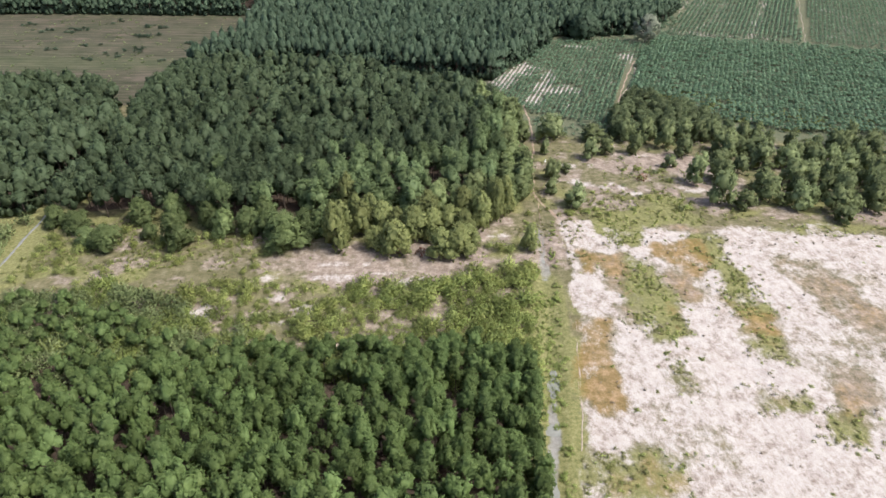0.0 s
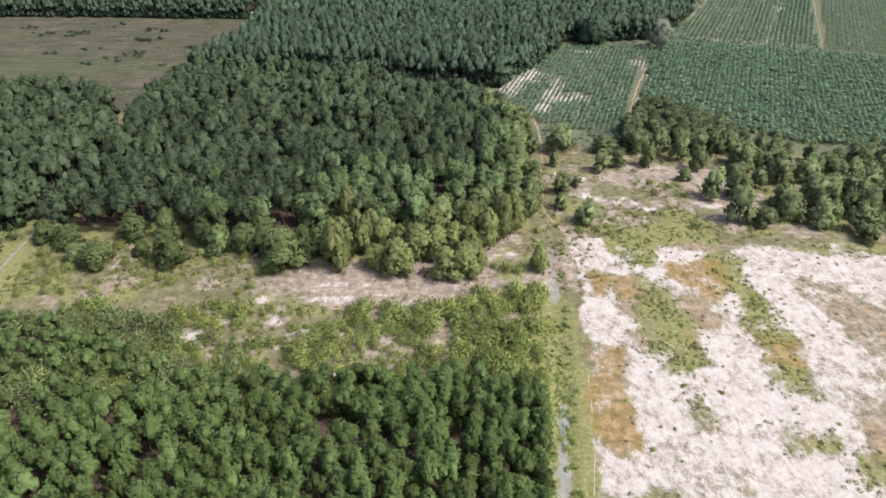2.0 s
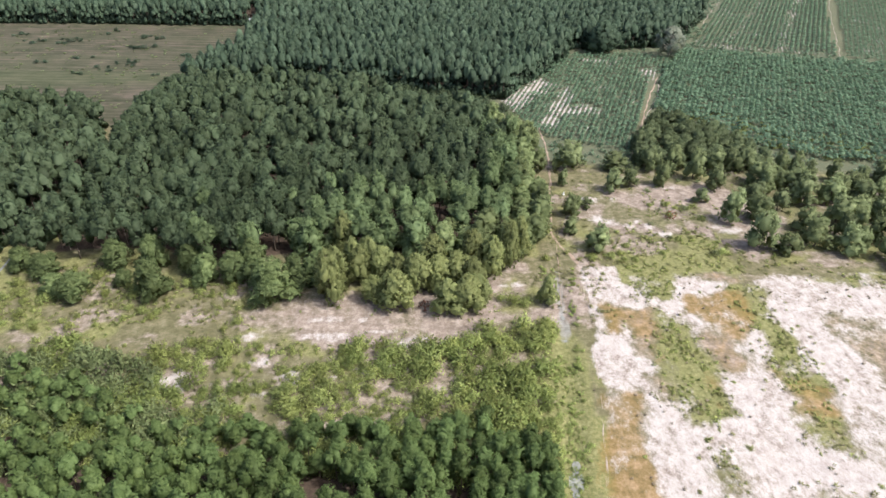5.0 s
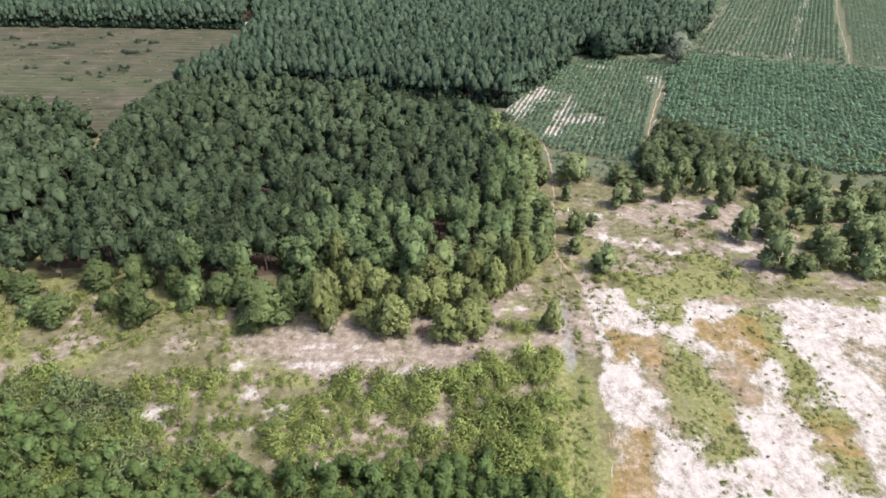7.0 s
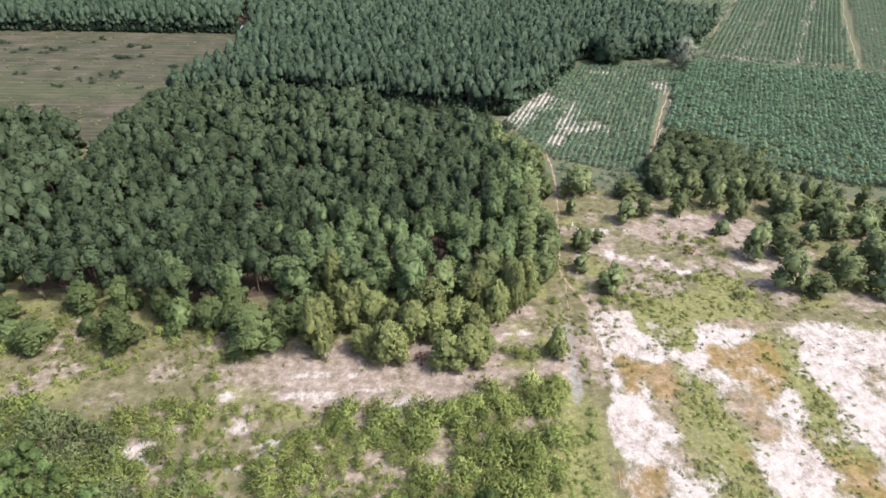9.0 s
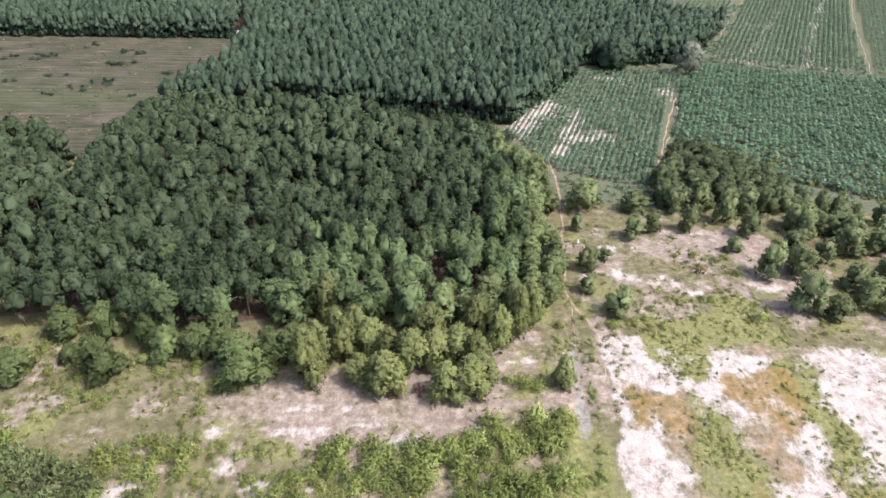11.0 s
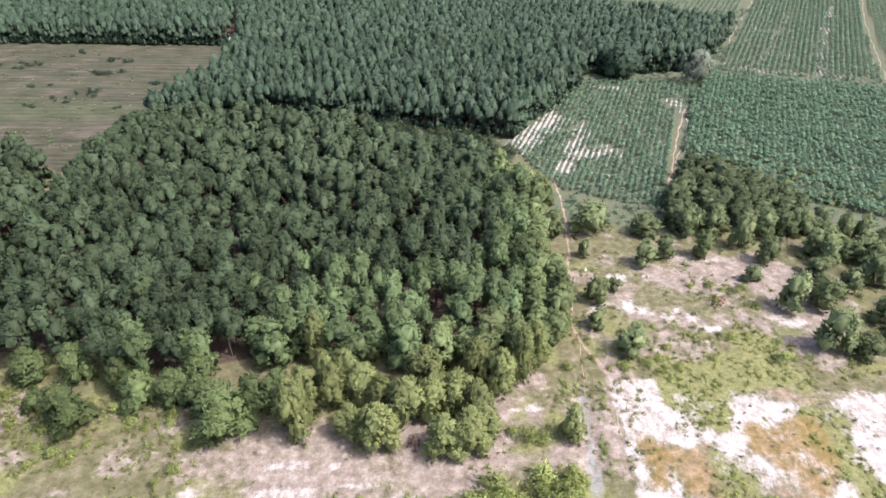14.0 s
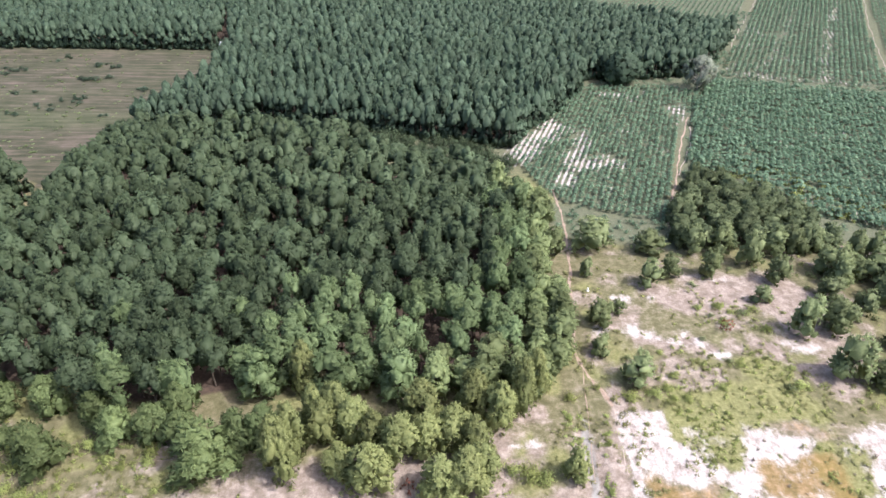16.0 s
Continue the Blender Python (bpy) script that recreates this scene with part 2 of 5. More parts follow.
RIGHT_TREES = [(26.1, 147.3, 5.6, 7.0), (23.9, 138.8, 3.2, 2.1), (23.8, 126.0, 4.2, 3.3), (27.2, 129.2, 1.9, 2.3), (22.8, 119.6, 2.9, 2.8), (26.6, 113.8, 4.4, 3.7), (33.9, 136.2, 4.3, 3.9), (37.7, 138.5, 3.8, 3.3), 
               (44.4, 138.9, 4.8, 3.0), (43.8, 146.5, 5.0, 4.2), (48.8, 146.5, 5.2, 4.0), (36.4, 146.4, 3.6, 4.9), (52.1, 142.3, 6.0, 4.2), (57.4, 145.8, 4.6, 3.7), (54.9, 137.3, 4.6, 3.5), (61.3, 145.8, 4.8, 3.7), 
               (64.7, 146.8, 4.6, 3.7), (65.1, 140.2, 5.0, 5.1), (70.8, 144.2, 5.2, 3.3), (53.8, 124.7, 6.2, 4.0), (58.8, 125.5, 5.0, 4.4), (64.3, 128.7, 4.4, 3.5), (55.7, 115.2, 6.6, 4.6), (71.6, 138.6, 4.6, 4.6), 
               (50.5, 131.9, 2.6, 3.0), (61.9, 133.7, 3.4, 4.0), (60.0, 113.7, 3.4, 3.9), (65.8, 116.3, 5.2, 4.9), (70.4, 114.1, 5.0, 4.6), (84.1, 139.2, 3.2, 4.0), (73.8, 124.6, 5.0, 5.1), (70.4, 132.5, 5.2, 5.3), 
               (76.2, 132.6, 4.6, 4.8), (100.5, 143.1, 4.4, 4.9), (82.2, 132.3, 4.6, 4.6), (86.8, 128.6, 5.0, 4.6), (90.3, 123.5, 5.8, 5.1), (96.7, 128.9, 5.0, 5.3), (77.9, 125.8, 4.2, 4.4), (76.5, 111.8, 5.4, 4.2), 
               (84.8, 113.5, 5.6, 4.9), (80.6, 117.1, 5.8, 4.4), (66.4, 121.5, 4.2, 4.2), (88.6, 117.3, 5.2, 4.6), (94.4, 114.2, 5.4, 4.8), (99.6, 119.6, 5.2, 4.9), (104.6, 125.4, 5.0, 4.9), (103.0, 113.8, 5.2, 4.8), 
               (79.6, 137.0, 3.8, 3.9)]
GROVE = [(41, 147), (44, 157), (49.5, 170), (52.5, 177.5), (57, 171.5), (63, 166), (69.5, 160), (71.5, 151), (66, 147), (52, 147.5)]
OPEN_GROVE = [(57.7, 129.9), (71.9, 148.2), (85.9, 144.3), (104.2, 147.5), (81.1, 106.6), (72.7, 105.6), (62.3, 109.7), (52.5, 112.3)]


def relief(x, y):
    """Height of the ground."""
    x, y = np.asarray(x, float), np.asarray(y, float)
    near = step(330, 200, np.hypot(x, y - 100))
    z = 0.5 * (fbm(x, y, 17, 5) - 0.5) * near
    z = z - 0.34 * step(2.2, 0.4, along(x, y, DITCH)) * near - z * 0.8 * step(4, 1.5, along(x, y, DITCH))
    z = z - 0.10 * step(0.9, 0.2, along(x, y, TRAIL + TRAIL_FAR[1:]))
    return z


# ---- materials ----
def material(name, rough=0.9):
    m = bpy.data.materials.new(name)
    m.use_nodes = True
    n = m.node_tree.nodes
    b = n["Principled BSDF"]
    b.inputs["Roughness"].default_value = rough
    b.inputs["Specular IOR Level"].default_value = 0.12
    return m, n, m.node_tree.links, b


def ramp(n, links, source, stops):
    r = n.new("ShaderNodeValToRGB")
    for k, (p, c) in enumerate(stops):
        e = r.color_ramp.elements[k] if k < 2 else r.color_ramp.elements.new(p)
        e.position, e.color = p, (*c, 1)
    links.new(source, r.inputs[0])
    return r.outputs[0]


def noise_node(n, links, size, detail=4, rough=0.6, coords=None, distortion=0.0):
    t = n.new("ShaderNodeTexNoise")
    t.inputs["Scale"].default_value, t.inputs["Detail"].default_value = 1.0 / size, detail
    t.inputs["Roughness"].default_value, t.inputs["Distortion"].default_value = rough, distortion
    if coords is not None:
        links.new(coords, t.inputs["Vector"])
    return t.outputs[0]


def calc(n, links, op, a, b=None, c=None, clamp=False):
    m = n.new("ShaderNodeMath")
    m.operation, m.use_clamp = op, clamp
    for k, v in enumerate((a, b, c)):
        if v is None:
            continue
        if isinstance(v, (int, float)):
            m.inputs[k].default_value = v
        else:
            links.new(v, m.inputs[k])
    return m.outputs[0]


def mix(n, links, factor, a, b):
    m = n.new("ShaderNodeMix")
    m.data_type = "RGBA"
    for sock, v in ((m.inputs[0], factor), (m.inputs[6], a), (m.inputs[7], b)):
        if isinstance(v, (int, float)):
            sock.default_value = v
        elif isinstance(v, tuple):
            sock.default_value = (*v, 1)
        else:
            links.new(v, sock)
    return m.outputs[2]


def sharpen(n, links, mask, grain, amount=0.9, lo=0.35, hi=0.65):
    """A mask broken up at its edges by a grain."""
    moved = calc(n, links, "MULTIPLY_ADD", grain, amount, calc(n, links, "SUBTRACT", mask, amount * 0.5))
    s = n.new("ShaderNodeMapRange")
    s.interpolation_type = "SMOOTHSTEP"
    s.inputs["From Min"].default_value, s.inputs["From Max"].default_value = lo, hi
    links.new(moved, s.inputs["Value"])
    return s.outputs[0]


def bumped(n, links, b, height, strength, distance):
    p = n.new("ShaderNodeBump")
    p.inputs["Strength"].default_value, p.inputs["Distance"].default_value = strength, distance
    links.new(height, p.inputs["Height"])
    links.new(p.outputs[0], b.inputs["Normal"])


def foliage(name, dark, light, hue=0.0, through_light=0.3):
    """Leaves: each spray differs a little, each plant differs more, and light comes through."""
    m, n, links, b = material(name, 0.55)
    geo, info, att = n.new("ShaderNodeNewGeometry"), n.new("ShaderNodeObjectInfo"), n.new("ShaderNodeAttribute")
    att.attribute_name = "tint"
    whole = calc(n, links, "FRACT", calc(n, links, "ADD", att.outputs["Fac"], info.outputs["Random"]))
    fac = calc(n, links, "MULTIPLY_ADD", geo.outputs["Random Per Island"], 0.42, calc(n, links, "MULTIPLY", whole, 0.58))
    # single leaves within a spray: a fine mottle of colour and of facing
    leaf = noise_node(n, links, 0.17, 2, 0.6, geo.outputs["Position"])
    fac = calc(n, links, "ADD", fac, calc(n, links, "MULTIPLY_ADD", leaf, 0.9, -0.45), clamp=True)
    bumped(n, links, b, leaf, 0.5, 0.08)
    mid = tuple((a + c) / 2 for a, c in zip(dark, light))
    col = ramp(n, links, fac, [(0.1, dark), (0.9, light), (0.5, mid)])
    hs = n.new("ShaderNodeHueSaturation")
    links.new(calc(n, links, "MULTIPLY_ADD", whole, 0.022, 0.488 + hue), hs.inputs["Hue"])
    links.new(calc(n, links, "MULTIPLY_ADD", calc(n, links, "FRACT", calc(n, links, "MULTIPLY", whole, 7.3)), 0.44, 0.80), hs.inputs["Value"])
    links.new(col, hs.inputs["Color"])
    links.new(hs.outputs[0], b.inputs["Base Color"])
    tr = n.new("ShaderNodeBsdfTranslucent")
    links.new(hs.outputs[0], tr.inputs["Color"])
    mx = n.new("ShaderNodeMixShader")
    mx.inputs[0].default_value = through_light
    links.new(b.outputs[0], mx.inputs[1])
    links.new(tr.outputs[0], mx.inputs[2])
    links.new(mx.outputs[0], n["Material Output"].inputs["Surface"])
    return m


def plain(name, dark, light, size, rough=0.9, bump=0.0, spec=0.2):
    m, n, links, b = material(name, rough)
    b.inputs["Specular IOR Level"].default_value = spec
    co = n.new("ShaderNodeTexCoord").outputs["Object"]
    grain = noise_node(n, links, size, 6, 0.65, co)
    links.new(ramp(n, links, grain, [(0.3, dark), (0.7, light)]), b.inputs["Base Color"])
    if bump:
        bumped(n, links, b, grain, 0.6, bump)
    return m


LEAF = foliage("acacia_leaves", (0.076, 0.116, 0.036), (0.156, 0.210, 0.074), 0.0, 0.36)
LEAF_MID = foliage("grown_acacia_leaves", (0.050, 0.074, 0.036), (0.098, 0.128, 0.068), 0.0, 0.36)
LEAF_YOUNG = foliage("young_acacia_leaves", (0.168, 0.196, 0.074), (0.318, 0.338, 0.136), 0.0, 0.36)
# brightest copy of the acacia leaf, sunlight painted into the base colour
LEAF_SUN_TINT_STRONG = foliage("strong_sun_tinted_acacia_leaves", (0.130, 0.168, 0.070), (0.254, 0.292, 0.128), 0.0, 0.36)
LEAF_LIGHT = foliage("light_acacia_leaves", (0.106, 0.146, 0.056), (0.210, 0.256, 0.106), 0.0, 0.36)
# lighter copy of the grown acacia leaf, with sunlight put into its colour
LEAF_SUN_TINT = foliage("sun_tinted_acacia_leaves", (0.102, 0.148, 0.062), (0.204, 0.260, 0.120), 0.0, 0.36)
LEAF_GROVE = foliage("grove_leaves", (0.086, 0.114, 0.052), (0.170, 0.200, 0.098), 0.0, 0.36)
# distance haze is worked into this leaf colour as extra blue
LEAF_HAZE_TINT = foliage("haze_tinted_acacia_leaves", (0.052, 0.083, 0.049), (0.093, 0.130, 0.081), 0.0, 0.36)
LEAF_DARK = foliage("broad_leaves", (0.134, 0.168, 0.072), (0.255, 0.290, 0.135), 0.0, 0.36)
SHRUB_LEAF = foliage("shrub_leaves", (0.190, 0.226, 0.066), (0.365, 0.398, 0.138), 0.0, 0.42)
SCRUB_LEAF = foliage("deep_scrub_leaves", (0.154, 0.198, 0.058), (0.302, 0.346, 0.112), 0.0, 0.42)
# cassava's own bluish green, with some distance haze added to the blue
CROP_LEAF = foliage("cassava_leaves", (0.099, 0.167, 0.098), (0.188, 0.270, 0.165), 0.0, 0.4)
GRASS_LEAF = foliage("grass_blades", (0.131, 0.142, 0.050), (0.247, 0.247, 0.105), -0.005, 0.4)
DRY_LEAF = foliage("dry_twigs", (0.12, 0.11, 0.075), (0.26, 0.23, 0.16), -0.03, 0.3)
PALE_LEAF = foliage("pale_twigs", (0.140, 0.157, 0.114), (0.269, 0.290, 0.217), 0.0, 0.3)
RED_LEAF = foliage("dead_red_leaves", (0.16, 0.06, 0.035), (0.34, 0.15, 0.09), 0.0, 0.2)
BARK = plain("bark", (0.06, 0.045, 0.035), (0.19, 0.15, 0.12), 0.25, 0.95, 0.02)
PALE_BARK = plain("pale_bark", (0.2, 0.18, 0.15), (0.36, 0.33, 0.28), 0.3, 0.95, 0.02)
TRAIL_SAND = plain("trodden_sand", (0.240, 0.185, 0.145), (0.430, 0.360, 0.310), 0.9, 0.95, 0.05)
TRAIL_DIRT = plain("trodden_dirt", (0.215, 0.148, 0.105), (0.385, 0.295, 0.230), 0.9, 0.95, 0.05)
ROAD_GREY = plain("pale_grey_road", (0.15, 0.15, 0.145), (0.26, 0.26, 0.25), 1.2, 0.9, 0.04)


def ground_material():
    m, n, links, b = material("sandy_ground", 0.95)
    b.inputs["Specular IOR Level"].default_value = 0.1
    geo = n.new("ShaderNodeNewGeometry")
    pos = geo.outputs["Position"]
    ca, cb = n.new("ShaderNodeAttribute"), n.new("ShaderNodeAttribute")
    ca.attribute_name, cb.attribute_name = "cover_a", "cover_b"
    sa, sb = n.new("ShaderNodeSeparateColor"), n.new("ShaderNodeSeparateColor")
    links.new(ca.outputs["Color"], sa.inputs[0])
    links.new(cb.outputs["Color"], sb.inputs[0])
    sand, grass, ochre, litter_and_shade = sa.outputs[0], sa.outputs[1], sa.outputs[2], ca.outputs["Alpha"]
    bare, stubble, crop, wet = sb.outputs[0], sb.outputs[1], sb.outputs[2], cb.outputs["Alpha"]
    fine = noise_node(n, links, 0.6, 7, 0.75, pos)
    mid = noise_node(n, links, 1.6, 9, 0.76, pos)
    broad = noise_node(n, links, 7.0, 4, 0.6, pos)
    # streaks that run along the strips of the cleared field
    mp = n.new("ShaderNodeMapping")
    mp.inputs["Rotation"].default_value = (0, 0, radians(-6))
    mp.inputs["Scale"].default_value = (1.0, 0.68, 1.0)
    links.new(pos, mp.inputs["Vector"])
    streak = noise_node(n, links, 1.3, 9, 0.80, mp.outputs[0])
    col = ramp(n, links, mid, [(0.30, (0.064, 0.064, 0.028)), (0.70, (0.250, 0.212, 0.140)), (0.5, (0.140, 0.127, 0.068))])
    green = ramp(n, links, fine, [(0.28, (0.080, 0.088, 0.032)), (0.72, (0.300, 0.275, 0.138)), (0.5, (0.178, 0.174, 0.072))])
    col = mix(n, links, sharpen(n, links, grass, mid, 1.3, 0.2, 0.8), col, green)
    tan = ramp(n, links, calc(n, links, "MULTIPLY_ADD", streak, 0.4, calc(n, links, "MULTIPLY", mid, 0.6)), [(0.34, (0.098, 0.074, 0.056)), (0.64, (0.430, 0.362, 0.312)), (0.5, (0.245, 0.195, 0.158))])
    col = mix(n, links, sharpen(n, links, bare, mid, 1.3, 0.2, 0.8), col, tan)
    ms = n.new("ShaderNodeMapping")
    ms.inputs["Scale"].default_value = (0.12, 1.0, 1.0)
    links.new(pos, ms.inputs["Vector"])
    swath = noise_node(n, links, 1.6, 7, 0.7, ms.outputs[0])
    # stubble rows across the old field
    sp = n.new("ShaderNodeSeparateXYZ")
    links.new(pos, sp.inputs[0])
    wob = calc(n, links, "MULTIPLY_ADD", broad, 2.2, calc(n, links, "MULTIPLY_ADD", sp.outputs[0], -0.012, sp.outputs[1]))
    rows = calc(n, links, "SINE", calc(n, links, "MULTIPLY", wob, 2 * math.pi / 2.5))
    rowmask = calc(n, links, "MULTIPLY_ADD", rows, 0.03, calc(n, links, "MULTIPLY_ADD", swath, 0.75, calc(n, links, "MULTIPLY", broad, 0.35)))
    field = ramp(n, links, rowmask, [(0.38, (0.032, 0.038, 0.020)), (0.72, (0.150, 0.116, 0.094)), (0.55, (0.072, 0.068, 0.044))])
    wide = noise_node(n, links, 22.0, 3, 0.6, ms.outputs[0])
    field = mix(n, links, ramp(n, links, wide, [(0.42, (0, 0, 0)), (0.62, (0.75, 0.75, 0.75))]), field, ramp(n, links, rowmask, [(0.38, (0.040, 0.052, 0.024)), (0.72, (0.112, 0.112, 0.066))]))
    col = mix(n, links, sharpen(n, links, stubble, mid, 0.5), col, field)
    earth = ramp(n, links, fine, [(0.3, (0.070, 0.086, 0.050)), (0.7, (0.150, 0.152, 0.100))])
    col = mix(n, links, crop, col, earth)
    rust = ramp(n, links, mid, [(0.32, (0.110, 0.090, 0.030)), (0.68, (0.365, 0.235, 0.118)), (0.5, (0.218, 0.142, 0.050))])
    col = mix(n, links, calc(n, links, "MULTIPLY", sharpen(n, links, ochre, streak, 1.9, 0.2, 0.8), 0.76), col, rust)
    pale = ramp(n, links, streak, [(0.33, (0.300, 0.248, 0.220)), (0.60, (0.476, 0.431, 0.400)), (0.47, (0.405, 0.355, 0.322))])
    clean = calc(n, links, "ADD", sharpen(n, links, fine, streak, 0.9, 0.30, 0.62), sharpen(n, links, broad, mid, 0.5, 0.45, 0.62), clamp=True)
    pale = mix(n, links, calc(n, links, "MULTIPLY_ADD", clean, 0.80, 0.18), tan, pale)
    grit = noise_node(n, links, 0.34, 6, 0.85, mp.outputs[0])
    specks = calc(n, links, "MULTIPLY", ramp(n, links, grit, [(0.54, (0, 0, 0)), (0.70, (1, 1, 1))]), 0.55)
    pale = mix(n, links, specks, pale, ramp(n, links, mid, [(0.3, (0.150, 0.125, 0.100)), (0.7, (0.270, 0.215, 0.175))]))
    # between crop rows the sand shows as stripes
    rowx = calc(n, links, "MULTIPLY_ADD", sp.outputs[0], 0.949, calc(n, links, "MULTIPLY", sp.outputs[1], -0.316))
    comb = calc(n, links, "MULTIPLY_ADD", calc(n, links, "SINE", calc(n, links, "MULTIPLY", rowx, 2 * math.pi / 1.25)), 0.5, 0.5)
    comb = calc(n, links, "MULTIPLY_ADD", crop, calc(n, links, "SUBTRACT", calc(n, links, "MULTIPLY", comb, 1.3), 1.0), 1.0)
    sandy = sharpen(n, links, calc(n, links, "MULTIPLY", sand, comb), streak, 1.5, 0.25, 0.72)
    col = mix(n, links, sandy, col, pale)
    # dark floor colour: leaf litter under trees, and shade painted in one gap
    fall = ramp(n, links, fine, [(0.3, (0.042, 0.032, 0.025)), (0.7, (0.118, 0.084, 0.062))])
    col = mix(n, links, sharpen(n, links, litter_and_shade, mid, 0.5), col, fall)
    mud = ramp(n, links, mid, [(0.3, (0.155, 0.148, 0.130)), (0.7, (0.335, 0.318, 0.295))])
    col = mix(n, links, sharpen(n, links, wet, mid, 0.6), col, mud)
    links.new(col, b.inputs["Base Color"])
    bumped(n, links, b, calc(n, links, "MULTIPLY_ADD", streak, 0.7, calc(n, links, "MULTIPLY", fine, 0.5)), 0.7, 0.22)
    return m


def water_material():
    m, n, links, b = material("cloudy_ditch_water", 0.4)
    b.inputs["Specular IOR Level"].default_value = 0.12
    co = n.new("ShaderNodeTexCoord").outputs["Object"]
    links.new(ramp(n, links, noise_node(n, links, 1.5, 5, 0.6, co), [(0.3, (0.17, 0.17, 0.15)), (0.7, (0.30, 0.30, 0.28))]), b.inputs["Base Color"])
    bumped(n, links, b, noise_node(n, links, 0.4, 3, 0.5, co), 0.2, 0.02)
    return m


# ---- mesh makers ----
def mesh_from(name, verts, tris, materials, slots=None, smooth=None, tint=None, normals=None):
    me = bpy.data.meshes.new(name)
    verts, tris = np.asarray(verts, np.float32), np.asarray(tris, np.int32)
    me.vertices.add(len(verts))
    me.vertices.foreach_set("co", verts.ravel())
    me.loops.add(tris.size)
    me.loops.foreach_set("vertex_index", tris.ravel())
    me.polygons.add(len(tris))
    me.polygons.foreach_set("loop_start", np.arange(0, tris.size, 3, dtype=np.int32))
    for m in materials:
        me.materials.append(m)
    if slots is not None:
        me.polygons.foreach_set("material_index", np.asarray(slots, np.int32))
    if smooth is not None:
        me.polygons.foreach_set("use_smooth", np.asarray(smooth, bool))
    if tint is not None:
        me.attributes.new("tint", "FLOAT", "POINT").data.foreach_set("value", np.asarray(tint, np.float32))
    me.update(calc_edges=True)
    if normals is not None:
        me.polygons.foreach_set("use_smooth", np.ones(len(tris), bool))
        me.normals_split_custom_set_from_vertices(normals)
    return me


class Shape:
    """Vertices and triangles of a plant, in two kinds: 0 leaves, 1 wood."""

    def __init__(self):
        self.v, self.t, self.s, self.n, self.count = [], [], [], [], 0

    def add(self, v, t, slot, normals=None):
        self.v.append(np.asarray(v, float))
        if normals is None:
            normals = np.asarray(v, float) * (0.5, 0.5, 0.0) + (0.0, 0.0, 0.3)
        normals = np.asarray(normals, float)
        self.n.append(normals / (np.linalg.norm(normals, axis=1)[:, None] + 1e-6))
        self.t.append(np.asarray(t, int) + self.count)
        self.s.append(np.full(len(t), slot))
        self.count += len(v)

    def arrays(self, only=None):
        v, t, s, n = np.concatenate(self.v), np.concatenate(self.t), np.concatenate(self.s), np.concatenate(self.n)
        if only is None:
            return v, t, s, n
        t = t[s == only]
        used, flat = np.unique(t, return_inverse=True)
        return v[used], flat.reshape(-1, 3), np.zeros(len(t), int), n[used]


def ball(level):
    bm = bmesh.new()
    bmesh.ops.create_icosphere(bm, subdivisions=level, radius=1)
    v = np.array([x.co[:] for x in bm.verts])
    t = np.array([[x.index for x in f.verts] for f in bm.faces])
    bm.free()
    return v, t


BALL = ball(1)


def tube(shape, points, radii, sides=5):
    points = [Vector(p) for p in points]
    v, t = [], []
    for k, (p, r) in enumerate(zip(points, radii)):
        d = (points[min(k + 1, len(points) - 1)] - points[max(k - 1, 0)]).normalized()
        a = d.orthogonal().normalized()
        c = d.cross(a)
        v += [p + r * (math.cos(j * math.tau / sides) * a + math.sin(j * math.tau / sides) * c) for j in range(sides)]
    for k in range(len(points) - 1):
        for j in range(sides):
            a, b = k * sides + j, k * sides + (j + 1) % sides
            t += [(a, b, b + sides), (a, b + sides, a + sides)]
    axis = np.repeat([p[:] for p in points], sides, axis=0)
    flat = np.array([x[:] for x in v])
    shape.add(flat, t, 1, flat - axis)


def sprays(shape, rng, centres, radii, middle, each, length, width):
    """Leaf sprays: small pointed blades that radiate from the clumps of a crown."""
    c, r = np.repeat(centres, each, axis=0), np.repeat(radii, each)[:, None]
    up = np.array((0, 0, 1.0))
    out = c - middle
    out /= np.linalg.norm(out, axis=1)[:, None] + 1e-6
    d = rng.normal(size=c.shape) * 0.75 + out * 0.75 + up * 0.35
    d /= np.linalg.norm(d, axis=1)[:, None]
    p = c + d * r * rng.uniform(0.66, 1.30, r.shape)
    tan = d * 0.7 + rng.normal(size=c.shape) * 0.55
    tan /= np.linalg.norm(tan, axis=1)[:, None]
    face = out * 0.8 + up * 0.7 + rng.normal(size=c.shape) * 0.5
    nrm = face - (face * tan).sum(axis=1)[:, None] * tan
    nrm /= np.linalg.norm(nrm, axis=1)[:, None] + 1e-6
    soft = d * 0.22 + out * 1.0 + up * 0.16 + rng.normal(size=c.shape) * 0.16
    side = np.cross(nrm, tan)
    ln, wd = length * rng.uniform(0.6, 1.3, r.shape), width * rng.uniform(0.65, 1.3, r.shape)
    q = np.stack([p - tan * ln / 2 - side * wd / 2, p + tan * ln / 2 - nrm * ln * 0.15, p - tan * ln * 0.35 + side * wd / 2], axis=1).reshape(-1, 3)
    k = np.arange(len(p))[:, None] * 3
    shape.add(q, k + (0, 1, 2), 0, np.repeat(soft, 3, axis=0))


OCTA = (np.array([(1, 0, 0), (-1, 0, 0), (0, 1, 0), (0, -1, 0), (0, 0, 1), (0, 0, -1)], float),
        np.array([(0, 2, 4), (2, 1, 4), (1, 3, 4), (3, 0, 4), (2, 0, 5), (1, 2, 5), (3, 1, 5), (0, 3, 5)]))


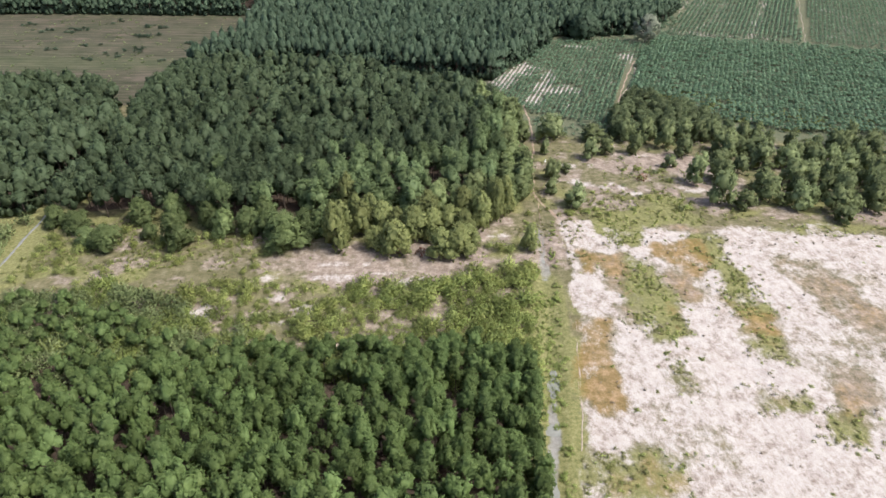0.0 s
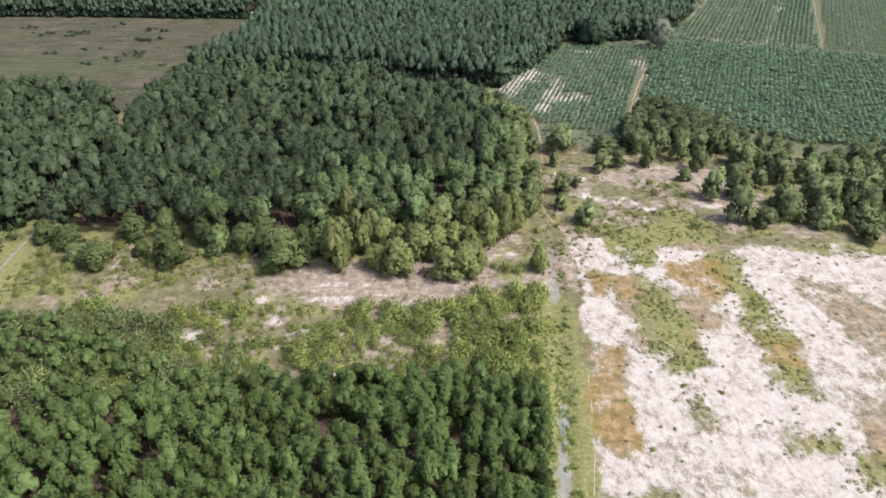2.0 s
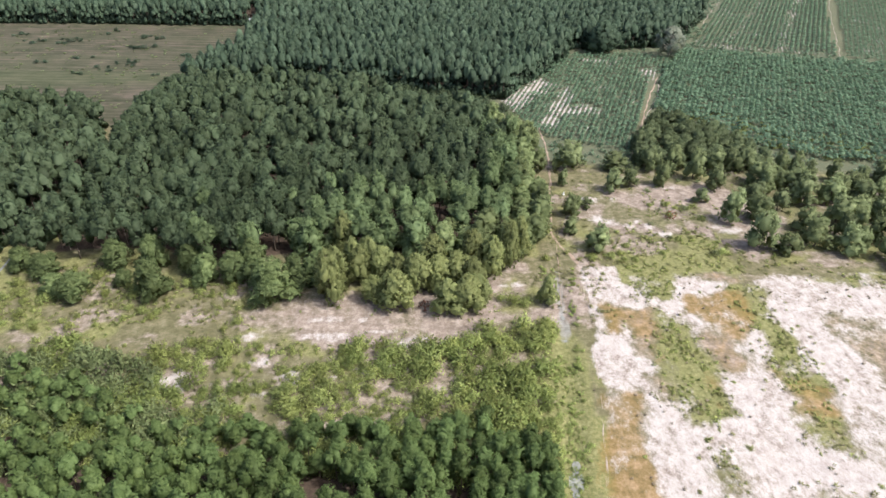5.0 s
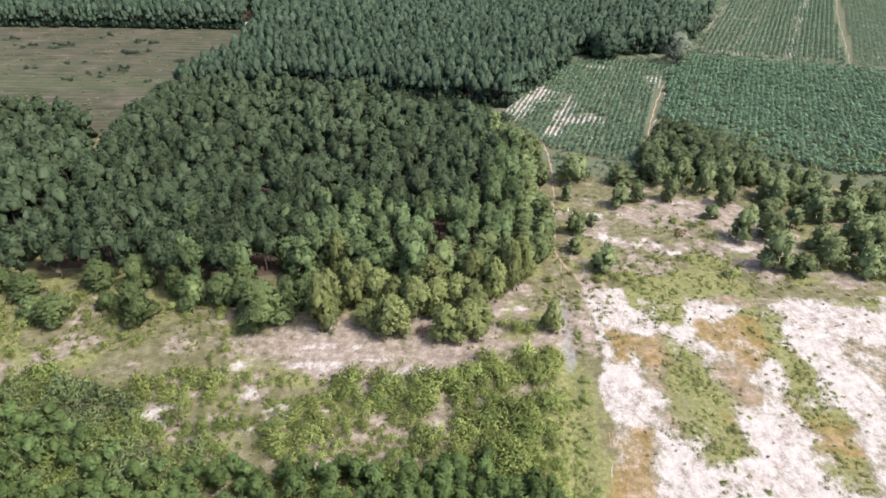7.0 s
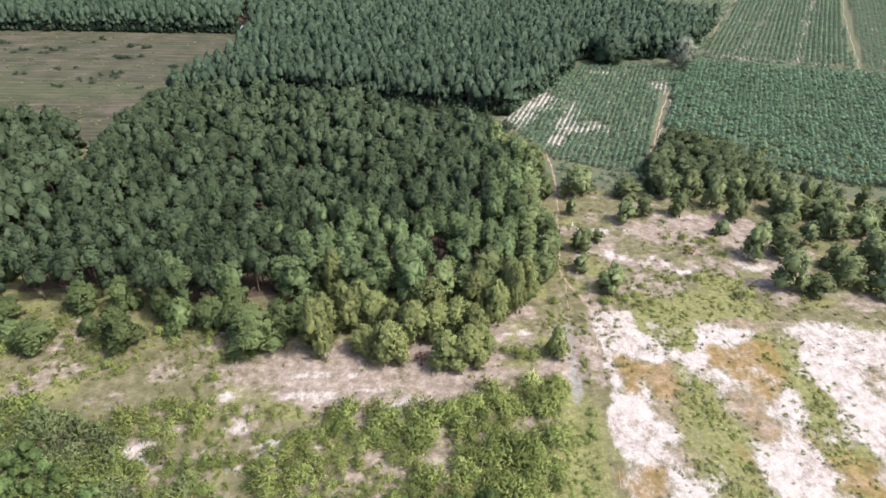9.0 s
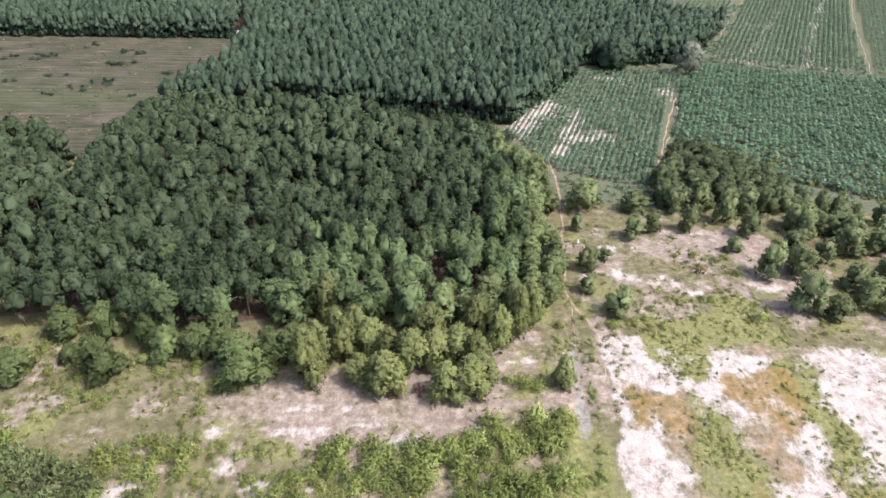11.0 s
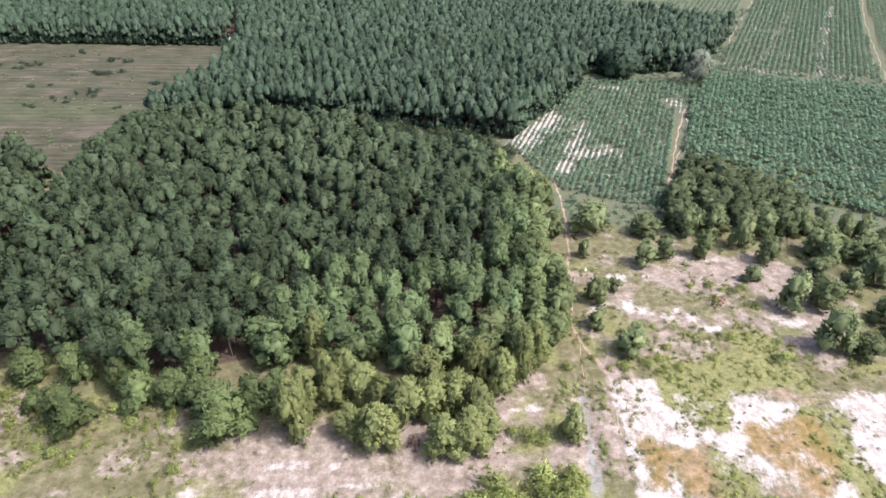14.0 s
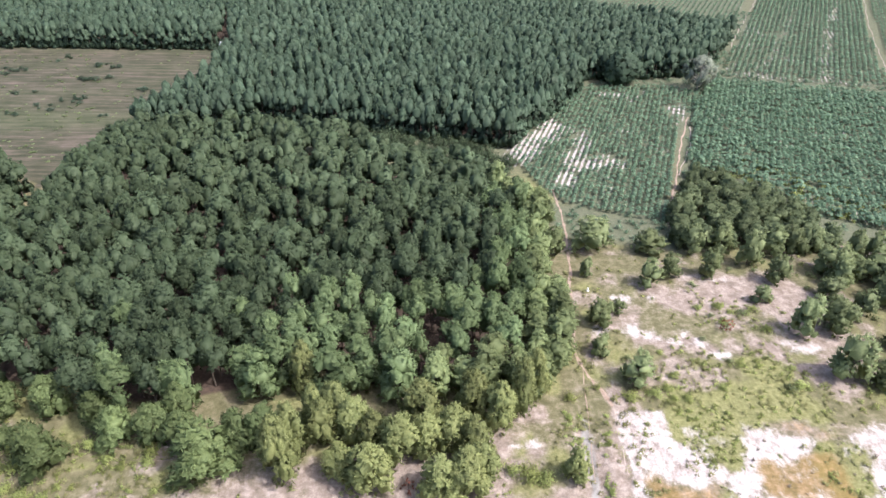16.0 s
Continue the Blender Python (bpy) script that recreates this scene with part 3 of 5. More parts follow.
def plant(seed, low, top, width, clumps, each, length, spray_width, pointed=0.5, trunk=0.12, limbs=4, lean=0.0, core=0.58, clump=0.15, sides=6, solid=0.76):
    """A tree or shrub: a bent tapered trunk, limbs, and an uneven crown of many leafy clumps."""
    rng = np.random.default_rng(seed)
    shape = Shape()
    tall = top - low
    u = (np.arange(clumps) + rng.uniform(0.1, 0.9, clumps)) / clumps
    girth = np.sin(np.pi * np.clip(u * 0.9 + 0.07, 0, 1) ** (0.62 + 0.35 * (1 - pointed))) ** 0.75
    ang = np.arange(clumps) * 2.39996 + rng.uniform(-0.4, 0.4, clumps)
    # two or three main boughs make the outline uneven
    boughs = rng.uniform(0, math.tau, 3)
    swell = 0.80 + 0.32 * np.max(np.cos(ang[:, None] - boughs[None] - 1.5 * u[:, None]), axis=1) * rng.uniform(0.5, 1.0, clumps)
    reach = width * 0.5 * girth * swell * rng.uniform(0.62, 0.98, clumps)
    centres = np.stack([reach * np.cos(ang) + lean * u * tall, reach * np.sin(ang), low + tall * (0.03 + 0.93 * u) + rng.normal(size=clumps) * 0.03 * tall], axis=1)
    radii = width * clump * rng.uniform(0.75, 1.3, clumps)
    middle = np.array((lean * tall * 0.5, 0, low + tall * 0.42))
    bv, bt = OCTA
    for c, r in zip(centres, radii):
        lump = 1 + 0.2 * rng.normal(size=(len(bv), 1)).clip(-1.5, 1.5)
        o = c - middle
        o = o / (np.linalg.norm(o) + 1e-6)
        shape.add(c + bv * r * solid * lump, bt, 0, bv * 0.2 + o + (0, 0, 0.12))
    if core:
        bv, bt = BALL
        shape.add(middle + bv * np.array((width * 0.5, width * 0.5, tall * 0.5)) * core * (1 + 0.15 * rng.normal(size=(len(bv), 1))), bt, 0, bv + (0, 0, 0.2))
    sprays(shape, rng, centres, radii, middle, each, length, spray_width)
    if trunk:
        bend = rng.uniform(-0.12, 0.12, 2)
        mid_z = low + tall * 0.55
        pts = [(0, 0, -0.25), (bend[0], bend[1], low * 0.6 + 0.2), (bend[0] * 0.5 + lean * tall * 0.5, bend[1] * 0.5, mid_z), (lean * tall * 0.8, 0, low + tall * 0.85)]
        tube(shape, pts, [trunk * 1.25, trunk, trunk * 0.6, trunk * 0.2], sides)
        for c in centres[rng.permutation(clumps)[:limbs]]:
            z = max(low * 0.7, c[2] - tall * 0.25)
            tube(shape, [(bend[0] * 0.6, bend[1] * 0.6, z), ((c[0] + bend[0]) * 0.5, (c[1] + bend[1]) * 0.5, (z + c[2]) / 2 + 0.1), tuple(c)], [trunk * 0.5, trunk * 0.35, trunk * 0.12], 4)
    return shape


def crowned(seed, low, top, width, lobes, tufts, each, length, blade, trunk=0.12, limbs=4, sides=5, solid=0.78, skirt=0.3, tuft_size=0.085, lumps=0.0, squat=1.0):
    """A tree whose crown is a bunch of upright leafy plumes round a leader, with a skirt of lower ones."""
    rng = np.random.default_rng(seed)
    shape = Shape()
    tall, r0 = top - low, width * 0.5
    up = np.array((0, 0, 1.0))
    turn = rng.uniform(0, math.tau)
    mids, sizes = [], []
    for k in range(lobes):
        if k == 0:
            h = tall * 0.40 * squat
            mids.append((rng.normal() * 0.06 * width, rng.normal() * 0.06 * width, top - h))
            sizes.append((r0 * rng.uniform(0.52, 0.64), h))
            continue
        lower = k >= lobes * (1 - skirt)
        a = turn + k * 2.39996 + rng.uniform(-0.35, 0.35)
        far = r0 * (rng.uniform(0.50, 0.66) if lower else rng.uniform(0.34, 0.58))
        h = tall * squat * (rng.uniform(0.24, 0.32) if lower else rng.uniform(0.26, 0.38))
        z = low + h * 0.95 if lower else low + tall * rng.uniform(0.66, 0.93) - h
        mids.append((far * math.cos(a), far * math.sin(a), max(z, low + h * 0.9)))
        sizes.append((r0 * (rng.uniform(0.40, 0.54) if lower else rng.uniform(0.34, 0.50)), h))
    mids, sizes = np.array(mids), np.array(sizes)
    half = np.stack([sizes[:, 0], sizes[:, 0], sizes[:, 1]], axis=1)
    middle = np.array((0, 0, low + tall * 0.4))

    def ovoid(d):
        return d * np.stack([1.06 - 0.24 * d[:, 2], 1.06 - 0.24 * d[:, 2], np.ones(len(d))], axis=1)

    bv, bt = BALL
    for k in range(lobes):
        lump = 1 + 0.14 * rng.normal(size=(len(bv), 1)).clip(-1.5, 1.5)
        p = mids[k] + ovoid(bv) * half[k] * solid * lump
        o = p - middle
        o /= np.linalg.norm(o, axis=1)[:, None] + 1e-6
        shape.add(p, bt, 0, bv * 0.6 + o * 0.5 + up * 0.05 + rng.normal(size=bv.shape) * 0.4)
    # leafy tufts sit all over the plumes; blades radiate from each tuft
    share = (sizes[:, 0] * (sizes[:, 0] + 2 * sizes[:, 1])) ** 0.9
    home = np.repeat(np.arange(lobes), np.round(tufts * lobes * share / share.sum()).astype(int))
    d = rng.normal(size=(len(home), 3)) + (0, 0, 0.65)
    d /= np.linalg.norm(d, axis=1)[:, None]
    hub = mids[home] + ovoid(d) * half[home] * rng.uniform(0.80, 0.98, (len(home), 1))
    seen = np.ones(len(hub), bool)
    for k in range(lobes):
        q = (hub - mids[k]) / (half[k] * 0.78)
        seen &= (home == k) | ((q * q).sum(axis=1) > 1)
    d, hub = d[seen], hub[seen]
    if lumps:
        tv, tt = OCTA
        size = width * tuft_size * lumps * rng.uniform(0.65, 1.2, (len(hub), 1, 1))
        knobs = tv[None] * size * (1 + 0.25 * rng.normal(size=(len(hub), len(tv), 1)).clip(-1.5, 1.5)) + rng.normal(size=(len(hub), len(tv), 3)) * size * 0.15
        o = hub - middle
        o /= np.linalg.norm(o, axis=1)[:, None] + 1e-6
        soft = tv[None] * 0.20 + (d * 0.5 + o * 0.45 + up * 0.12)[:, None]
        shape.add((hub[:, None] + knobs).reshape(-1, 3), (tt[None] + (np.arange(len(hub)) * len(tv))[:, None, None]).reshape(-1, 3), 0, soft.reshape(-1, 3))
    d, hub = np.repeat(d, each, axis=0), np.repeat(hub, each, axis=0)
    reach = width * tuft_size * rng.uniform(0.7, 1.3, (len(hub), 1))
    e = rng.normal(size=d.shape) * 0.8 + d * 0.7 + up * 0.3
    e /= np.linalg.norm(e, axis=1)[:, None]
    p = hub + e * reach * rng.uniform(0.7, 1.3, reach.shape)
    o = p - middle
    o /= np.linalg.norm(o, axis=1)[:, None] + 1e-6
    tan = e * 0.7 + up * 0.1 + rng.normal(size=d.shape) * 0.5
    tan /= np.linalg.norm(tan, axis=1)[:, None]
    face = d + up * 0.45 + rng.normal(size=d.shape) * 0.5
    nrm = face - (face * tan).sum(axis=1)[:, None] * tan
    nrm /= np.linalg.norm(nrm, axis=1)[:, None] + 1e-6
    side = np.cross(nrm, tan)
    ln, wd = length * rng.uniform(0.6, 1.4, (len(p), 1)), blade * rng.uniform(0.65, 1.3, (len(p), 1))
    q = np.stack([p - tan * ln * 0.45 - side * wd / 2, p + tan * ln * 0.55 - nrm * ln * 0.12, p - tan * ln * 0.3 + side * wd / 2], axis=1).reshape(-1, 3)
    soft = e * 0.10 + d * 0.45 + o * 0.40 + up * 0.28 + rng.normal(size=d.shape) * 0.22
    shape.add(q, np.arange(len(p))[:, None] * 3 + (0, 1, 2), 0, np.repeat(soft, 3, axis=0))
    if trunk:
        bend = rng.uniform(-0.12, 0.12, 2)
        tube(shape, [(0, 0, -0.25), (bend[0], bend[1], low * 0.6 + 0.2), (bend[0] * 0.5, bend[1] * 0.5, low + tall * 0.5), (mids[0][0], mids[0][1], low + tall * 0.8)], [trunk * 1.25, trunk, trunk * 0.6, trunk * 0.2], sides)
        for k in range(1, min(lobes, limbs + 1)):
            c = mids[k]
            z = max(low * 0.7, c[2] - tall * 0.28)
            tube(shape, [(bend[0] * 0.6, bend[1] * 0.6, z), (c[0] * 0.55, c[1] * 0.55, (z + c[2]) / 2), tuple(c)], [trunk * 0.5, trunk * 0.35, trunk * 0.12], 4)
    return shape


def feathered(seed, tall, wide, stems, each, length, blade):
    """A loose shrub or weed: a few leaning leafy stems with arching blades, open between them."""
    rng = np.random.default_rng(seed)
    shape = Shape()
    up = np.array((0, 0, 1.0))
    a = np.arange(stems) * 2.39996 + rng.uniform(-0.5, 0.5, stems)
    r = wide * 0.5 * np.sqrt((np.arange(stems) + 0.4) / stems) * rng.uniform(0.6, 0.95, stems)
    top = np.stack([r * np.cos(a), r * np.sin(a), tall * (1 - 0.55 * (r / (wide * 0.5)) ** 2) * rng.uniform(0.7, 1.0, stems)], axis=1)
    which = np.repeat(np.arange(stems), each)
    u = rng.uniform(0.25, 1.0, (len(which), 1)) ** 0.7
    spread = wide * 0.14
    p = top[which] * np.concatenate([0.55 + 0.45 * u, 0.55 + 0.45 * u, u], axis=1) + rng.normal(size=(len(which), 3)) * (spread, spread, spread * 0.5)
    p[:, 2] = np.maximum(p[:, 2], 0.05)
    out = p * (1, 1, 0.4) - (0, 0, tall * 0.1)
    out /= np.linalg.norm(out, axis=1)[:, None] + 1e-6
    tan = out * 0.5 + up * 0.45 + rng.normal(size=p.shape) * 0.55
    tan /= np.linalg.norm(tan, axis=1)[:, None]
    face = out * 0.5 + up * 0.9 + rng.normal(size=p.shape) * 0.4
    nrm = face - (face * tan).sum(axis=1)[:, None] * tan
    nrm /= np.linalg.norm(nrm, axis=1)[:, None] + 1e-6
    side = np.cross(nrm, tan)
    ln, wd = length * rng.uniform(0.6, 1.4, (len(p), 1)), blade * rng.uniform(0.6, 1.3, (len(p), 1))
    q = np.stack([p - tan * ln * 0.5 - side * wd / 2, p + tan * ln * 0.5 - nrm * ln * 0.15, p - tan * ln * 0.35 + side * wd / 2], axis=1).reshape(-1, 3)
    soft = out * 0.5 + up * 0.6 + rng.normal(size=p.shape) * 0.28
    shape.add(q, np.arange(len(p))[:, None] * 3 + (0, 1, 2), 0, np.repeat(soft, 3, axis=0))
    for k in range(stems):
        tube(shape, [(0, 0, -0.08), tuple(top[k] * 0.55), tuple(top[k])], [0.02, 0.015, 0.006], 3)
    return shape


def part(name, me, parent, label=""):
    ob = new(name, me)
    ob.parent = parent
    return tagged(ob, label) if label else ob


def tree_thing(name, shape, leaf, wood, label, category, group):
    """A plant as a thing: trunk and crown under an Empty at its foot."""
    root = new(name)
    v, t, _, nv = shape.arrays(1)
    part("trunk", mesh_from("trunk", v, t, [wood], smooth=np.ones(len(t), bool)), root)
    v, t, _, nv = shape.arrays(0)
    part("crown", mesh_from("crown", v, t, [leaf], tint=np.zeros(len(v)), normals=nv), root)
    return tagged(root, label, category, group)


def stuff(name, shapes, places, leaf, wood, label, category):
    """Many plants in one mesh. places: rows of x, y, z, width scale, height scale, turn."""
    rng = np.random.default_rng(len(places))
    which = rng.integers(0, len(shapes), len(places))
    vs, ts, ss, tn, ns, count = [], [], [], [], [], 0
    for k, sh in enumerate(shapes):
        rows = places[which == k]
        if not len(rows):
            continue
        v, t, s, nv = sh.arrays()
        c, sn = np.cos(rows[:, 5])[:, None], np.sin(rows[:, 5])[:, None]
        x = (v[None, :, 0] * c - v[None, :, 1] * sn) * rows[:, 3:4] + rows[:, 0:1]
        y = (v[None, :, 0] * sn + v[None, :, 1] * c) * rows[:, 3:4] + rows[:, 1:2]
        z = v[None, :, 2] * rows[:, 4:5] + rows[:, 2:3]
        vs.append(np.stack([x, y, z], axis=2).reshape(-1, 3))
        ns.append(np.stack([nv[None, :, 0] * c - nv[None, :, 1] * sn, nv[None, :, 0] * sn + nv[None, :, 1] * c, np.repeat(nv[None, :, 2], len(rows), 0)], axis=2).reshape(-1, 3))
        ts.append((t[None] + (np.arange(len(rows)) * len(v))[:, None, None]).reshape(-1, 3) + count)
        ss.append(np.tile(s, len(rows)))
        tn.append(np.repeat(rng.random(len(rows)), len(v)))
        count += len(v) * len(rows)
    me = mesh_from(name, np.concatenate(vs), np.concatenate(ts), [leaf, wood], np.concatenate(ss), None, np.concatenate(tn), np.concatenate(ns))
    return tagged(new(name, me), label, category, kind="stuff")


def planted(poly, spacing, angle, jitter, seed, gaps=0.0, gap_size=9.0, stagger=0.5):
    """Rows of planted places within a polygon."""
    rng = np.random.default_rng(seed)
    px, py = [p[0] for p in poly], [p[1] for p in poly]
    cx, cy, half = (min(px) + max(px)) / 2, (min(py) + max(py)) / 2, math.hypot(max(px) - min(px), max(py) - min(py)) / 2
    u, v = np.meshgrid(np.arange(-half, half, spacing[0]), np.arange(-half, half, spacing[1]))
    u = u + stagger * spacing[0] * (np.arange(len(u)) % 2)[:, None]
    u, v = u.ravel() + rng.uniform(-jitter, jitter, u.size), v.ravel() + rng.uniform(-jitter, jitter, v.size)
    a = radians(angle)
    x, y = cx + u * math.cos(a) + v * math.sin(a), cy - u * math.sin(a) + v * math.cos(a)
    keep = inside(x, y, poly) > 0
    if gaps:
        keep &= vnoise(x, y, gap_size, seed + 5) > gaps
    return x[keep], y[keep]


def rows_at(x, y, seed, wide, tall):
    """Places with their ground height, sizes and turns."""
    rng = np.random.default_rng(seed)
    n = len(x)
    size = rng.uniform(0, 1, n)
    return np.stack([x, y, relief(x, y) - 0.03, wide[0] + (wide[1] - wide[0]) * (0.5 * size + 0.5 * rng.random(n)), tall[0] + (tall[1] - tall[0]) * size, rng.uniform(0, math.tau, n)], axis=1)


def set_out(templates, places):
    """Copies of whole plants. The templates themselves take the first places."""
    for k, (x, y, z, w, h, turn) in enumerate(places):
        m = Matrix.LocRotScale((x, y, z), Euler((0, 0, turn)), None)
        ob = templates[k % len(templates)]
        if k >= len(templates):
            ob = copy_thing(ob, m)
        ob.matrix_basis = m @ Matrix.Diagonal((w, w, h, 1))


# ---- ground ----
def graded(parts, reach):
    """Grid lines: fine stretches, then ever wider steps out to the horizon on both sides."""
    lines = [np.arange(a, b, s) for a, b, s in parts]
    mids = np.concatenate(lines)
    s = parts[0][2]
    lo, hi, low, high, s2 = mids[0], mids[-1], [], [], parts[-1][2]
    while lo > -reach:
        s *= 1.35
        lo -= s
        low.append(lo)
    while hi < reach:
        s2 *= 1.35
        hi += s2
        high.append(hi)
    return np.concatenate([low[::-1], mids, high])


def build_ground():
    xs = graded([(-200, -76, 2.2), (-76, 12, 1.25), (12, 76, 0.75), (76, 104, 1.3), (104, 200, 2.2)], 4200)
    ys = graded([(20, 42, 1.8), (42, 124, 0.8), (124, 206, 1.25), (206, 350, 2.0)], 4200)
    gx, gy = np.meshgrid(xs, ys)
    x, y = gx.ravel(), gy.ravel()
    z = relief(x, y)
    nx, ny = len(xs), len(ys)
    i = np.arange(nx * ny).reshape(ny, nx)
    a, b, c, d = i[:-1, :-1].ravel(), i[:-1, 1:].ravel(), i[1:, 1:].ravel(), i[1:, :-1].ravel()
    tris = np.concatenate([np.stack([a, b, c], 1), np.stack([a, c, d], 1)])
    patch, patch2 = fbm(x, y, 6, 31), fbm(x, y, 14, 41)
    fade = 3.6 * step(29, 33, x)
    sandfield = area(x, y, SAND_FIELD, 1.0, 1.6, 7) * (1 - step(107.6 - fade, 111.0 - 0.5 * fade, y + (3 + 9 * step(30, 45, x)) * (fbm(x, y, 7, 8) - 0.5)))
    green = np.zeros(x.size)
    for k, poly in enumerate(GREEN_STRIPS):
        green = np.maximum(green, (1.0 if k < 3 else 0.72) * area(x, y, poly, 1.5, 2.0, 50 + k, 0.3) * (0.6 + 0.4 * step(0.36, 0.56, fbm(x, y, 3.5, 57))))
    rust = np.zeros(x.size)
    for k, poly in enumerate(OCHRE):
        rust = np.maximum(rust, (1.0, 0.9, 0.9, 1.0, 0.45, 0.5, 0.8, 0.6)[k] * area(x, y, poly, 1.4, 1.8, 70 + k, 0.6) * (0.72 + 0.28 * step(0.36, 0.58, fbm(x, y, 3.2, 75))))
    tan = np.zeros(x.size)
    for k, poly in enumerate(TAN_SAND):
        tan = np.maximum(tan, (1.0, 1.0, 0.8, 0.8, 0.8, 1.0)[k] * area(x, y, poly, 2.0, 2.6, 90 + k) * (0.55 + 0.45 * step(0.35, 0.6, fbm(x, y, 4, 95))))
    loose = 0.7 * step(0.54, 0.70, fbm(x, y, 8, 91))
    sand = sandfield * (1 - green) * (1 - 0.85 * rust) * (1 - 0.92 * tan) * (1 - 0.45 * loose) * (0.62 + 0.45 * step(0.3, 0.6, patch2)) * (1 - 0.25 * step(50, 62, x) * step(0.35, 0.55, patch))
    grass = np.maximum(green, 0.45 * sandfield * loose)
    ochre = np.maximum.reduce([rust, 0.5 * tan * sandfield, 0.5 * sandfield * step(0.56, 0.72, fbm(x, y, 9, 111))])
    bare = np.zeros(x.size)
    for k, poly in enumerate(BARE):
        bare = np.maximum(bare, area(x, y, poly, 3.6, 5.5, 120 + k))
    bare *= 0.25 + 0.75 * step(0.34, 0.56, patch)
    bare = np.maximum(bare, (0.50 + 0.40 * patch) * area(x, y, BARE[0], 5.0, 8.0, 127))
    bare = np.maximum(bare, 0.75 * sandfield * (1 - sand) * (1 - green))
    open_land = step(14, 20, x) * step(106, 112, y) * step(170, 150, y) + step(-76, -70, x) * step(16, 10, x) * step(70, 74, y) * step(108, 104, y)
    bare = np.maximum(bare, 0.62 * open_land * step(0.52, 0.68, fbm(x, y, 5.5, 133)))
    bare = np.maximum(bare, 0.6 * area(x, y, SHRUB_BAND, 2.0, 2.0, 129) * step(0.44, 0.62, fbm(x, y, 5, 135)))
    for sx, sy, a2, b2 in WHITE_SPOTS:
        d2 = np.hypot((x - sx) / a2, (y - sy) / b2) + 3.0 * (fbm(x, y, 2.4, 140) - 0.5)
        sand = np.maximum(sand, 0.72 * step(1.6, 0.2, d2))
    crop = np.zeros(x.size)
    for poly in (FIELD_A, FIELD_B, FIELD_C, FIELD_D, FIELD_E):
        crop = np.maximum(crop, area(x, y, poly, 1.0, 0.6, 150))
    for k, poly in enumerate(CROP_SAND):
        sand = np.maximum(sand, CROP_SAND_DENSITY[k] * area(x, y, poly, 2.6, 4.5 - 2.5 * (k == 1), 160 + k, 1.5 * (k == 1)))
    sand = np.maximum(sand, 0.4 * crop * step(0.60, 0.75, fbm(x, y, 10, 171)))
    for line, w in ((LANE, 0.2), (LANE_SIDE, 0.1), (ROAD_C, 0.4), (ROAD_C2, 0.4), (ROAD_C3, 0.5)):
        hit = step(w + 0.8, w * 0.4, along(x, y, line) + 1.6 * (fbm(x, y, 4, 181) - 0.5))
        bare, crop = np.maximum(bare, 0.5 * hit), crop * (1 - hit)
    stubble = area(x, y, LEFT_FIELD, 1.2, 1.2, 190)
    litter_and_shade = np.zeros(x.size)
    for poly in (NEAR_FOREST, MID_FOREST, LEFT_FOREST, FAR_FOREST, FAR_LEFT_FOREST):
        litter_and_shade = np.maximum(litter_and_shade, step(1.5, 5.0, inside(x, y, poly) + 2 * (fbm(x, y, 5, 200) - 0.5)))
    for tx, ty, _, w in FRONT_TREES + RIGHT_TREES:
        litter_and_shade = np.maximum(litter_and_shade, 0.35 * step(w * 0.75, w * 0.3, np.hypot(x - tx, y - ty)))
    verge = step(3.6, 2.0, along(x, y, DITCH)) * step(112, 104, y) * (1 - 0.8 * step(84, 94, y))
    open_green = (1 - 0.5 * step(22, 26, x) * step(116, 122, y)) * step(0.42, 0.6, fbm(x, y, 9, 211)) * step(-0.1, 0.4, 1 - sandfield)
    grass = np.maximum.reduce([grass, verge * (0.7 + 0.3 * patch), open_green * (1 - bare)])
    grass = grass * (1 - 0.7 * litter_and_shade) * (1 - step(-71, -74, x) * step(148, 156, y)) * (1 - 0.65 * step(165, 185, y))
    weedy = np.zeros(x.size)
    for poly in FAR_VERGES:
        weedy = np.maximum(weedy, area(x, y, poly, 1.5, 2.0, 230, 2.2))
    weedy = np.maximum(weedy, 0.85 * step(165, 188, y) * (1 - stubble) * (1 - crop))
    grass, crop = grass * (1 - 0.7 * weedy), np.maximum(crop, 0.9 * weedy)
    bare, sand = bare * (1 - 0.8 * weedy), sand * (1 - 0.6 * weedy)
    # shade of the narrow gap between the far stands, painted with the floor colour
    litter_and_shade = np.maximum(litter_and_shade, area(x, y, [(-78, 266.5), (-69, 268.5), (-91, 350), (-99, 350)], 1.0, 0.5, 203))
    dry_bed = step(83, 90, y)
    overgrown = step(60, 68, y) * (1 - step(86, 93, y))
    wet = (0.45 + 0.35 * patch - 0.05 * dry_bed) * (1 - 0.7 * overgrown) * step(1.2 + 0.2 * dry_bed, 0.4 + 0.1 * dry_bed, along(x, y, DITCH) + 1.6 * (fbm(x, y, 4, 221) - 0.5))
    me = mesh_from("ground", np.stack([x, y, z], 1), tris, [ground_material()], smooth=np.ones(len(tris), bool))
    for name, layer in (("cover_a", (sand, grass, ochre, litter_and_shade)), ("cover_b", (bare, stubble, crop, wet))):
        at = me.attributes.new(name, "FLOAT_COLOR", "POINT")
        at.data.foreach_set("color", np.clip(np.stack(layer, 1), 0, 1).astype(np.float32).ravel())
    return tagged(new("ground", me), "pale sandy plain with grass, bare soil and ploughed fields", "ground", kind="structure")


